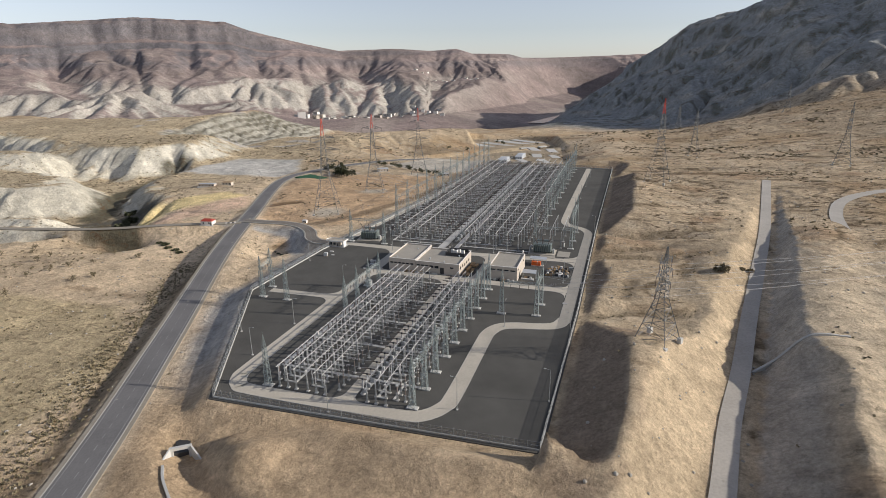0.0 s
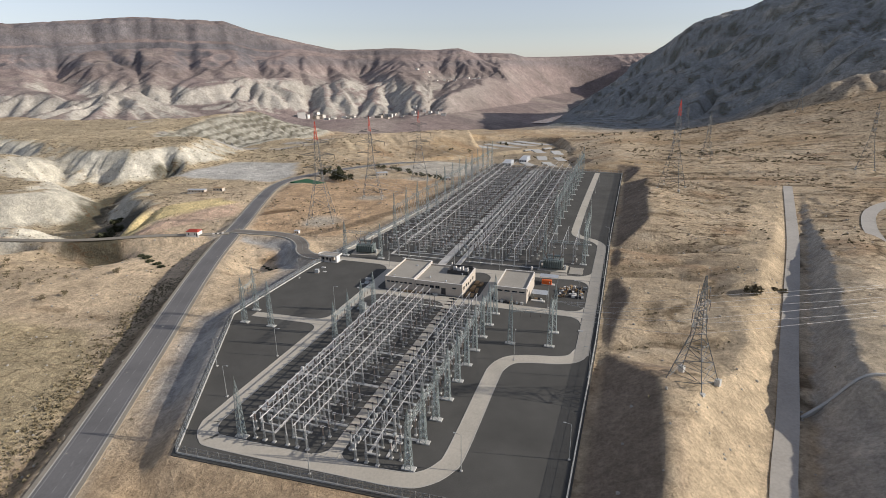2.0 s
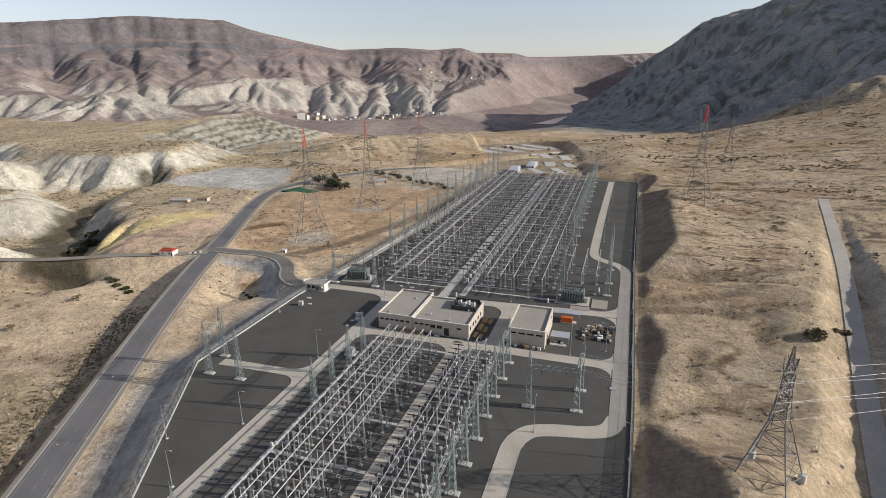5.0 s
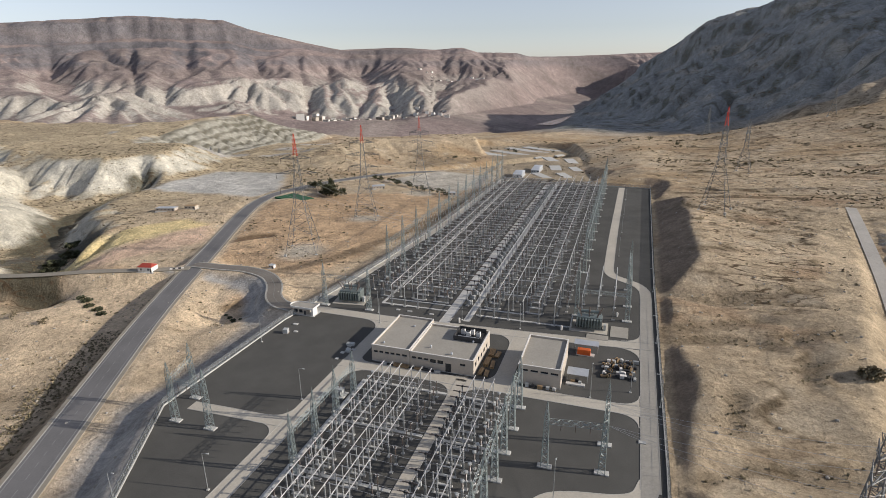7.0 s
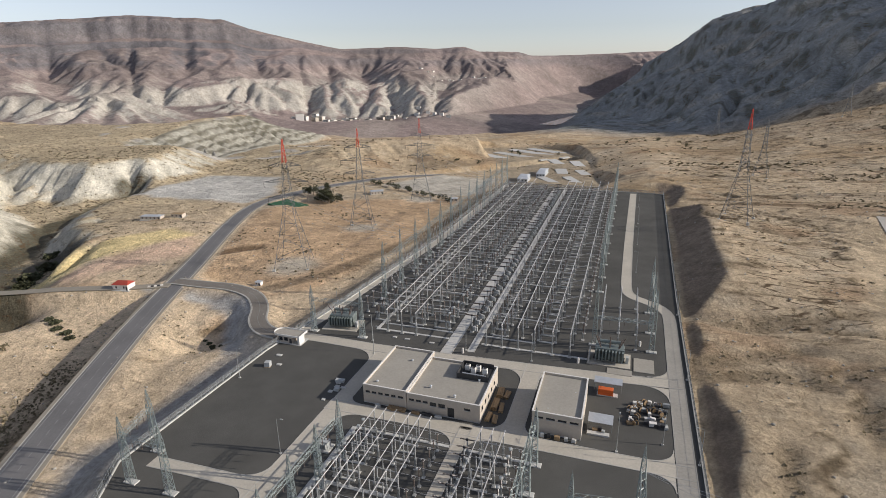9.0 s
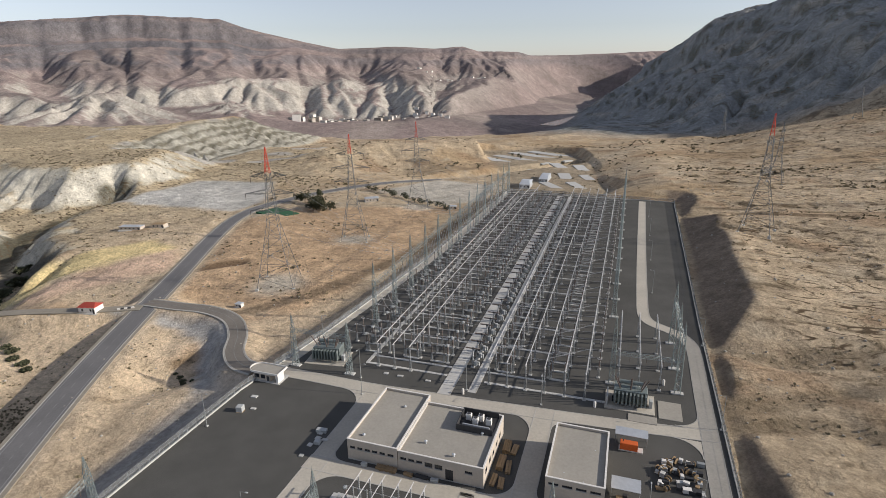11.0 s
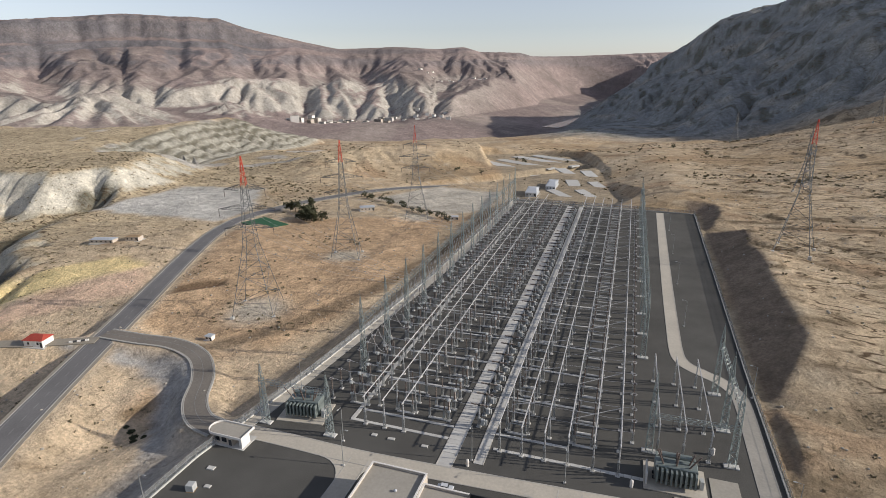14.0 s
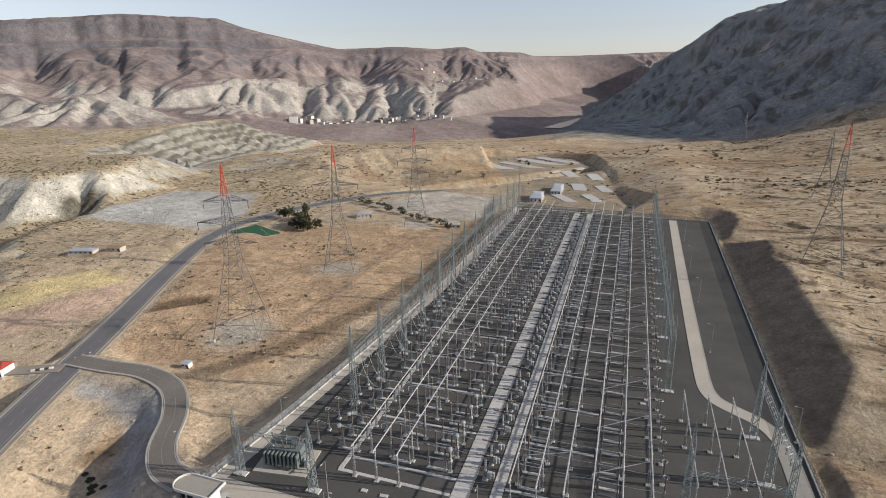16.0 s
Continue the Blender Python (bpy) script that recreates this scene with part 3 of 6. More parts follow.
def weather(x0, x1, y0, y1, cell, rounds, power, creep, scar):
    """Running water on a piece of the land: how much it cuts away and fills, on a grid."""
    xs, ys = np.arange(x0, x1 + cell, cell), np.arange(y0, y1 + cell, cell)
    px, py = np.meshgrid(xs, ys)
    z0 = rough(px, py)
    z = z0 + scar * fbm(px / (14 * cell), py / (14 * cell), 4, 7)
    rows, cols = z.shape
    here = np.arange(z.size)
    around = [(a, b) for a in (-1, 0, 1) for b in (-1, 0, 1) if a or b]
    for k in range(rounds):
        pad = np.pad(z, 1, mode="edge")
        near = np.stack([(z - pad[1 + a:1 + a + rows, 1 + b:1 + b + cols]) / math.hypot(a, b) for a, b in around])
        way = near.argmax(0)
        fall = np.maximum(near.max(0), 0)
        da, db = np.array(around)[way].transpose(2, 0, 1)
        to = np.clip(np.arange(rows)[:, None] + da, 0, rows - 1) * cols + np.clip(np.arange(cols)[None] + db, 0, cols - 1)
        to = np.where(fall > 0, to, here.reshape(z.shape)).ravel()
        area, hop = np.ones(z.size), to.copy()
        for j in range(8):
            moves = hop != here
            area = area + np.bincount(hop[moves], weights=area[moves], minlength=z.size)
            hop = np.where(moves, hop[hop], hop)
        cut = np.minimum(power * area.reshape(z.shape) ** 0.45 * fall, 0.45 * fall)
        mean = (pad[:-2, 1:-1] + pad[2:, 1:-1] + pad[1:-1, :-2] + pad[1:-1, 2:]) / 4
        z = z - cut + creep * (mean - z)
        z = np.where(fall <= 0, np.maximum(z, mean), z)
    rim = np.minimum(np.minimum(px - x0, x1 - px), np.minimum(py - y0, y1 - py))
    # the cliffs under the rim are of hard rock
    return x0, y0, cell, (z - z0) * step(0, 22 * cell, rim) * (1 - 0.85 * step(125, 215, z0))


CUTS = [weather(-3300, 1500, 850, 4100, 10.0, 70, 0.03, 0.03, 22.0), weather(-1250, -215, -120, 900, 4.5, 45, 0.03, 0.02, 5.0)]


def terrain(x, y):
    z = rough(x, y)
    for x0, y0, cell, cut in CUTS:
        u, v = np.clip((x - x0) / cell, 0, cut.shape[1] - 1.001), np.clip((y - y0) / cell, 0, cut.shape[0] - 1.001)
        i, j = u.astype(int), v.astype(int)
        u, v = u - i, v - j
        z = z + (cut[j, i] * (1 - u) + cut[j, i + 1] * u) * (1 - v) + (cut[j + 1, i] * (1 - u) + cut[j + 1, i + 1] * u) * v
    d, h, sr = along(x, y, RIVER)
    gentle = np.maximum(d - 30, 0) * 0.16 + np.maximum(d - 280, 0) * 0.7
    sharp = np.maximum(d - 38, 0) * 0.85 + np.maximum(d - 250, 0) * 2
    lim = np.where(sr > 0, gentle, gentle + (sharp - gentle) * step(1780, 2000, y))
    z = np.minimum(z, h - 6 + lim)
    return z


def built(x, y):
    """The ground with the yard, the roads and their banks."""
    z = terrain(x, y)
    # excavated benches past the far end of the yard
    site = inside(x, y, SITE)
    z = np.where(site < 25, z + (-6.0 - 0.035 * (y - 366) - z) * (1 - step(0, 14, site)), z)
    # hollow below the access road, an eroded pit in the field
    z = z - hill(x, y, -131, 34, 13, 22, 5.5, -0.5)
    d, _, _ = along(x, y, PIT)
    z = z - 2.2 * np.exp(-(d / 4.5) ** 2)
    d, h, s = along(x, y, HIGHWAY)
    z = z - 3.3 * (s > 0) * (1 - step(25, 95, d)) * (1 - step(15, 60, y))
    z = np.where(d < 22, h - 0.35 + (z - h + 0.35) * np.where(s > 0, step(6.8, 15, d), step(7, 22, d)), z)
    for line, half, bank in ( (SIDEROAD, 3.5, 8), (EASTROAD, 4.5, 8), (ACCESS, 4.6, 7)):
        d, h, _ = along(x, y, line)
        z = np.where(d < half + bank, h - 0.35 + (z - h + 0.35) * step(half, half + bank, d), z)
    d, h, s = along(x, y, TRACK)
    floor = h - 0.2
    wide = 17 + 6 * (1 - step(-60, 20, y))
    rise = np.where(s > 0, np.maximum(d - 5, 0) * 0.72, np.maximum(d - 8, 0) * (0.6 + 0.55 * step(-64, -42, y)))
    ends = 1 - step(262, 285, y)
    east = np.where((s < 0) & (y < 230), 3.5 * np.exp(-((d - 27) / 14.0) ** 2) * (1 - step(90, 160, y)), 0) * step(-240, -200, y)
    z = z + east
    z = np.where(d < 45, z + (np.minimum(z, floor + rise) - z) * ends, z)
    for line in GULLIES:
        g, _, _ = along(x, y, line)
        z = z - 1.3 * np.exp(-(g / (3.2 + 2.5 * vnoise(x / 9, y / 9, 8))) ** 2)
    # ditch below the culvert, with spoil heaps beside it
    d, _, _ = along(x, y, DITCH)
    z = z + hill(x, y, -17, -149, 10, 7, 4.2, 0.3) + hill(x, y, 4, -139, 9, 4, 1.2) + hill(x, y, -28, -143, 5, 4, 1.3)
    z = z - 5.2 * np.exp(-(d / 6.0) ** 2)
    d, _, _ = along(x, y, [(-27, -136, 0), (-33, -141, 0), (-38, -148, 0)])
    z = z - 1.6 * np.exp(-(d / 2.2) ** 2)
    d, _, _ = along(x, y, DRAIN)
    z = z - 1.6 * np.exp(-(d / 5.0) ** 2)
    p = inside(x, y, PLATFORM)
    slope = np.where(x > 58, 0.52, 0.6)
    edge = np.maximum(p - 2.2, 0) * slope
    low = np.maximum(z, -0.3 - edge)
    cut = np.minimum(low, -0.3 + edge)
    # the cut ends along a line that runs out from the yard's corner
    past = (x - 61) * 0.585 + (y + 126) * 0.811
    z = np.where(p < 60, np.where(x > 61, low + (cut - low) * step(-2.5, 0.5, past), cut), z)
    return np.where(p < 1.5, -0.3, z)


def spaced(lo, a, b, hi, cell, grow, most):
    mid = list(np.arange(a, b + cell, cell))
    left, right, s = [], [], cell
    p = mid[0]
    while p > lo:
        s = min(s * grow, most if p > -2600 else 60)
        p -= s
        left.append(p)
    p, s = mid[-1], cell
    while p < hi:
        s = min(s * grow, most)
        p += s
        right.append(p)
    return np.array(left[::-1] + mid + right)


gx = spaced(-4000, -300, 200, 2600, 2.4, 1.0105, 10.5)
gy = spaced(-1800, -190, 400, 4300, 2.4, 1.0095, 10.5)
gy = np.concatenate([gy[gy < -190][::3], gy[gy >= -190]])
GX, GY = np.meshgrid(gx, gy)
GZ = built(GX, GY)
nx, ny = len(gx), len(gy)
verts = np.stack([GX, GY, GZ], -1).reshape(-1, 3)
ii = np.arange(nx * ny).reshape(ny, nx)
quads = np.stack([ii[:-1, :-1], ii[:-1, 1:], ii[1:, 1:], ii[1:, :-1]], -1).reshape(-1, 4)
me = bpy.data.meshes.new("ground")
me.vertices.add(len(verts))
me.vertices.foreach_set("co", verts.ravel())
me.loops.add(quads.size)
me.loops.foreach_set("vertex_index", quads.ravel())
me.polygons.add(len(quads))
me.polygons.foreach_set("loop_start", np.arange(0, quads.size, 4))
me.update(calc_edges=True)
me.polygons.foreach_set("use_smooth", np.ones(len(quads), bool))


def soils(x, y, z):
    """Soil colours, with some haze and shade put in: straw-coloured steppe, pale marl, red earth, scrubby slopes; alpha
    is the share of tufts.
    """
    n, f = fbm(x / 90, y / 90, 5, 5), fbm(x / 14, y / 14, 4, 8)
    gz_y, gz_x = np.gradient(z)
    steep = np.hypot(gz_x / np.gradient(x, axis=1), gz_y / np.gradient(y, axis=0))
    c = np.zeros((*x.shape, 4))

    def lay(col, w, tuft=None):
        for k in range(3):
            c[..., k] += (col[k] - c[..., k]) * w
        if tuft is not None:
            c[..., 3] += (tuft - c[..., 3]) * w
    lay((0.47, 0.37, 0.25), np.ones_like(x), 0.42)
    lay((0.42, 0.31, 0.19), step(-0.05, 0.2, n))
    lay((0.48, 0.4, 0.29), step(0.05, 0.25, f) * 0.6)
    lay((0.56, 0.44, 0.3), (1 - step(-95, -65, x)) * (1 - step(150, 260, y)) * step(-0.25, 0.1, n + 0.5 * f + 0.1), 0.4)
    lay((0.34, 0.22, 0.13), step(0.1, 0.24, fbm(x / 45 + 4, y / 26, 5, 93)) * 0.55, 0.75)
    lay((0.25, 0.18, 0.11), step(0.2, 0.3, fbm(x / 22 + 8, y / 12, 4, 94)) * 0.6, 0.8)
    mb, _ = badlands(x, y)
    lay((0.47, 0.38, 0.25), mb, 0.95)
    lay((0.47, 0.425, 0.33), mb * step(0.36, 0.52, steep + 0.35 * f), 0.4)
    lay((0.55, 0.515, 0.43), mb * step(0.55, 0.8, steep + 0.4 * n), 0.2)
    for poly, _, face in BLUFFS[1:]:
        lay((0.56, 0.52, 0.425), (1 - step(0, face, inside(x, y, poly) + 30 * f)) * step(0.1, 0.3, steep + 0.35 * f), 0.1)
    # near-black along the ravine line and over one of its faces
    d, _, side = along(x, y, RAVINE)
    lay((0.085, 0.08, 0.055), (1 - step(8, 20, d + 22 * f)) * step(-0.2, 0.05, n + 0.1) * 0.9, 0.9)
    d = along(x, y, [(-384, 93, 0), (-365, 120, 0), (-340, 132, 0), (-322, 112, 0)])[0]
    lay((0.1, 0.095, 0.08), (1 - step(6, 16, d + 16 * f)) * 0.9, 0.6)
    for poly, col, tuft in (([(-290, 80), (-265, 70), (-215, 125), (-245, 150)], (0.54, 0.39, 0.28), 0.05), ([(-330, 80), (-292, 78), (-248, 150), (-275, 165)], (0.7, 0.56, 0.29), 0.05), ([(-190, 90), (-110, 85), (-95, 180), (-120, 330), (-235, 280), (-255, 230)], (0.52, 0.365, 0.225), 0.5), ([(-425, 265), (-290, 260), (-285, 300), (-330, 380), (-420, 370)], (0.47, 0.45, 0.405), 0.03), ([(-205, 375), (-120, 335), (-85, 372), (-85, 425), (-165, 445)], (0.46, 0.42, 0.35), 0.1), (SITE, (0.33, 0.27, 0.19), 0.3), ([(-260, -260), (-95, -260), (-105, -110), (-160, -60), (-330, -80)], (0.46, 0.37, 0.23), 0.6)):
        lay(col, 1 - step(-6, 6, inside(x, y, poly) + 12 * f), tuft)
    for px, py, r in ((-144, 118, 15), (-144, 205, 13), (-140, 318, 14)):
        lay((0.5, 0.46, 0.38), np.exp(-(((x - px) ** 2 + (y - py) ** 2) / r ** 2) ** 2) * 0.8, 0.1)
    # brown field track; the dark of pit and hollow is put into the colour
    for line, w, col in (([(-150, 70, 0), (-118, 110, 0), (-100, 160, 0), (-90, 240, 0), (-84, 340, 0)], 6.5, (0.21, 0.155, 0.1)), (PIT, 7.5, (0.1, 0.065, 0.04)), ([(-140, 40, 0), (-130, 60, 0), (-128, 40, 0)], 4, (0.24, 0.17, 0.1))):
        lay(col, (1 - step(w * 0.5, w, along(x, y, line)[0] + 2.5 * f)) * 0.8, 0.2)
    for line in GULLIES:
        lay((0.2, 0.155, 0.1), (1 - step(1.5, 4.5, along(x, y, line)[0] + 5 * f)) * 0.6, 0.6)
    d, _, side = along(x, y, ACCESS)
    lay((0.36, 0.345, 0.32), (1 - step(13, 19, d + 10 * f)) * (side < 0) * (1 - step(-112, -104, x)) * (1 - step(66, 76, y)), 0.05)
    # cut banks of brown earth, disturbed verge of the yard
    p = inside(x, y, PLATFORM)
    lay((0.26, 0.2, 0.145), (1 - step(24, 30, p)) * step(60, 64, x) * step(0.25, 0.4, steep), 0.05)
    lay((0.37, 0.345, 0.31), (1 - step(12, 22, p + 10 * f)) * (1 - step(-60, -20, x)) * (1 - step(0, 60, y)), 0.1)
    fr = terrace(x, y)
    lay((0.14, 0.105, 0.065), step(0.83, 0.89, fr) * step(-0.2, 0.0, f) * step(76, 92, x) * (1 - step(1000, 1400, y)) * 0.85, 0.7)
    lay((0.47, 0.35, 0.225), (1 - step(10, 55, along(x, y, [(-60, -150, 0), (40, -165, 0)])[0] + 20 * f)), 0.25)
    lay((0.58, 0.48, 0.345), step(132, 146, x) * (1 - step(40, 90, y)) * 0.75)
    d, _, s = along(x, y, TRACK)
    lay((0.5, 0.395, 0.265), (1 - step(18, 30, d + 8 * f)) * (s > 0) * (1 - step(240, 280, y)), 0.05)
    lay((0.42, 0.375, 0.31), (1 - step(20, 30, d)) * (s < 0) * step(0.3, 0.45, steep) * (1 - step(240, 280, y)), 0.05)
    d, _, side = along(x, y, HIGHWAY)
    lay((0.53, 0.43, 0.31), (1 - step(7, 11, d + 3 * f)), 0.1)
    # west bank: scrubby brown soil with the bank's shade put into its colour
    lay((0.27, 0.2, 0.125), step(7, 8.5, d) * (1 - step(13, 20, d + 9 * f)) * (side > 0) * (1 - step(15, 60, y)) * 0.8, 0.8)
    lay((0.4, 0.39, 0.37), step(0.62, 0.75, vnoise(x / 40, y / 40, 4)) * (np.hypot(x + 560, y - 640) < 220) * 0.7, 0.1)
    d, _, s = along(x, y, QUARRY)
    run = arc_length(x, y, QUARRY)
    face = (1 - step(100, 112, d)) * (s > 0) * step(0, 30, run) * (1 - step(420, 480, run))
    shelf = d / 105 * 6 - np.floor(d / 105 * 6)
    lay((0.38, 0.36, 0.3), face, 0.1)
    lay((0.19, 0.175, 0.135), face * step(0.5, 0.6, shelf), 0.4)
    c[..., 3] = np.maximum(c[..., 3], 0.8 * step(76, 100, x) * step(30, 110, y) * (1 - step(900, 1300, y)) * step(20, 28, along(x, y, TRACK)[0]))
    # the ranges
    d, h, s = along(x, y, WESTCREST)
    far = step(1250, 1700, y - 0.55 * x)
    run = arc_length(x, y, WESTCREST)
    n2 = fbm(x / 350, y / 350, 5, 66)
    lay((0.29, 0.23, 0.21), far, 0.5)
    lay((0.22, 0.18, 0.165), far * step(-0.08, 0.12, n2), 0.5)
    lay((0.44, 0.41, 0.355), far * step(0.4, 0.56, steep + 0.4 * fbm(x / 120, y / 120, 4, 44) + 0.45 * n2) * (1 - step(30, 110, z + 140 * n2)) * (1 - step(-800, -450, x)) * 0.9, 0.05)
    strata = step(0.35, 0.65, vnoise(run / 500, z / 16.0, 88))
    lay((0.15, 0.14, 0.145), far * step(0.42, 0.7, steep + 0.2 * strata) * step(90, 150, z) * (0.35 + 0.25 * strata + 0.4 * step(250, 320, h)), 0.3)
    lay((0.37, 0.31, 0.265), far * step(0.02, 0.2, fbm(x / 240 + 9, y / 240, 5, 73)) * (1 - step(160, 240, z)) * (1 - step(0.25, 0.4, steep)) * 0.6, 0.3)
    # eastern mountain: bluish haze put into the rock colour, with streaks and scrub on top
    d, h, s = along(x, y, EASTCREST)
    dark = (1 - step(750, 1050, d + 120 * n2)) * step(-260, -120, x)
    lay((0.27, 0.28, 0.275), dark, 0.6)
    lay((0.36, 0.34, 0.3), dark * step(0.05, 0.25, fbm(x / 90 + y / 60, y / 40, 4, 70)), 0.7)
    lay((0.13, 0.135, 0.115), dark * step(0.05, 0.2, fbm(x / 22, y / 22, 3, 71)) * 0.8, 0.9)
    return c


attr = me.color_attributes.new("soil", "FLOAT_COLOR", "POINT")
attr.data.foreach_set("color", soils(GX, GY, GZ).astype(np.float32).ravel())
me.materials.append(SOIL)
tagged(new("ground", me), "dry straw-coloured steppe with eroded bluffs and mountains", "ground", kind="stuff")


def ground_z(x, y):
    return float(built(np.array([[float(x)]]), np.array([[float(y)]]))[0, 0])


river = Shape().strip([(x, y, h - 3) for x, y, h in RIVER[3:]], 62, 0.5)
solid("water", river, WATER, "pale slow river in the canyon", "river", "structure")


# ---- the yard: gravel, roads, kerbs ----
solid("yard_gravel", Shape().prism(PLATFORM, -0.8, 0), GRAVEL, "dark grey gravel platform of the substation", "gravel", "structure")


def offset(line, d):
    pts = [Vector(p) for p in line]
    out = []
    for i, p in enumerate(pts):
        t = pts[min(i + 1, len(pts) - 1)] - pts[max(i - 1, 0)]
        out.append(p + Vector((-t.y, t.x, 0)).normalized() * d)
    return out


lift = 0.06


def road(name, points, width, mat=CONCRETE, label="pale concrete service road", kerbs=True, steps=6, dashes=False):
    """A road with a kerb on either side."""
    global lift
    lift += 0.004
    line = bezier([(x, y, (z[0] if z else 0) + lift) for x, y, *z in points], steps)
    ob = solid(name, Shape().strip(line, width, 0.25), mat, label, "road", "structure")
    if kerbs:
        for s in (-1, 1):
            edge = [p + Vector((0, 0, 0.05)) for p in offset(line, s * (width / 2 - 0.05))]
            part("kerb", Shape().strip(edge, 0.28, 0.2), KERB, ob)
    return ob


W = 6.2
road("road_1", [(-46.8, 34), (-46.8, 0), (-46.8, -60), (-46.8, -108), (-46.2, -116), (-42.5, -121), (-36, -122.2), (0, -121.5), (18, -120.8), (24, -118.5), (28, -113), (29.3, -105), (29.3, -68), (29.8, -58), (33, -51.5), (39, -48.6), (50, -46.2), (55.5, -43), (57.8, -37)], W - 0.6)
road("road_2", [(57.9, -40), (58.2, 0), (58.4, 60), (58.6, 92), (57.6, 101), (54, 107.5), (48.5, 111.8), (43.6, 115.8), (41.2, 121), (40.5, 128), (40.4, 138), (40.4, 160), (40.6, 200), (41.4, 270), (42.4, 348)], 5.0)
road("road_3", [(-50, -4.5), (0, -4.3), (30, -4.4), (60, -4.4)], 5.4)
road("road_4", [(-92, 35), (-70, 34.8), (-45, 34.6), (0, 36.8), (30, 38.6), (60, 41)], 5.6)
road("road_5", [(10.3, -6), (10.3, 10), (10.3, 24), (10.3, 39)], 6.0)
road("road_6", [(-90, 36), (-87.2, 42), (-84, 75), (-78.5, 130), (-74, 180), (-71, 260), (-69, 355)], 6.0)
road("road_7", [(-83, -44.2), (-66, -43.6), (-48, -43.2)], 4.2)
road("road_8", [(-70, 354.5), (0, 353), (44, 352.5)], 2.0)
road("pavement_1", [(-3.4, -119), (-3.4, -60), (-3.4, -8), (-3.4, -4)], 3.6, label="concrete footpath between the busbars")
road("pavement_2", [(-23.7, 38), (-23.7, 150), (-23.7, 250), (-23.2, 350)], 4.4, SLAB, label="slab path along the breakers")
road("pavement_3", [(-14.9, 42), (-14.9, 150), (-14.9, 250), (-14.6, 350)], 2.8, SLAB, label="narrow slab path along the breakers")

# public roads on their banks
line = bezier(HIGHWAY, 8)
hw = solid("road_9", Shape().strip(line, 10.2, 0.4), ASPHALT, "two-lane asphalt highway on a low bank", "highway", "structure")
for s in (-1, 1):
    part("edge_line", Shape().strip([p + Vector((0, 0, 0.02)) for p in offset(line, s * 4.2)], 0.22, 0.03), PAINT, hw)
    part("shoulder", Shape().strip([p + Vector((0, 0, -0.03)) for p in offset(line, s * 5.9)], 2.0, 0.35), OLDROAD, hw, "dusty gravel shoulder")
    part("gutter", Shape().strip([p + Vector((0, 0, 0.03)) for p in offset(line, s * 5.35)], 0.35, 0.3), KERB, hw)
for a, b in zip(line, line[1:]):
    n = max(1, round((b - a).length / 6))
    for k in range(n):
        p, q = a.lerp(b, k / n), a.lerp(b, (k + 0.42) / n)
        if -230 < p.y < 330:
            part("lane_dash", Shape().strip([p + Vector((0, 0, 0.02)), q + Vector((0, 0, 0.02))], 0.18, 0.03), PAINT, hw)
ob = road("road_10", ACCESS, 7.0, DUSTROAD, "worn asphalt access road to the gate")
part("centre_line", Shape().strip([p + Vector((0, 0, lift + 0.03)) for p in bezier(ACCESS, 6)], 0.14, 0.03), PAINT, ob)
for s in (-1, 1):
    part("gutter", Shape().strip([p + Vector((0, 0, lift + 0.1)) for p in offset(bezier(ACCESS, 6), s * 3.95)], 0.45, 0.4), KERB, ob, "worn concrete gutter")
road("road_11", SIDEROAD, 6.0, OLDROAD, "pale side road past the guard house", False)
road("road_12", TRACK, 6.5, TRACKROAD, "dusty track below a cut bank", False)
road("road_13", EASTROAD, 7.5, TRACKROAD, "pale gravel road over the hillside")

# ---- buildings ----


def wall_with_openings(shape_wall, holes, x0, x1, z0, z1, y, thick, flip=False):
    """A wall along x (or y when flipped) with holes (a, b, lo, hi) cut through it."""
    cuts = sorted(holes)
    def slab(a, b, lo, hi):
        if b - a > 0.01 and hi - lo > 0.01:
            if flip:
                shape_wall.box(y, (a + b) / 2, lo, thick, b - a, hi - lo)
            else:
                shape_wall.box((a + b) / 2, y, lo, b - a, thick, hi - lo)
    p = x0
    for a, b, lo, hi in cuts:
        slab(p, a, z0, z1)
        slab(a, b, z0, lo)
        slab(a, b, hi, z1)
        p = b
    slab(p, x1, z0, z1)
    shape_wall.weld = True


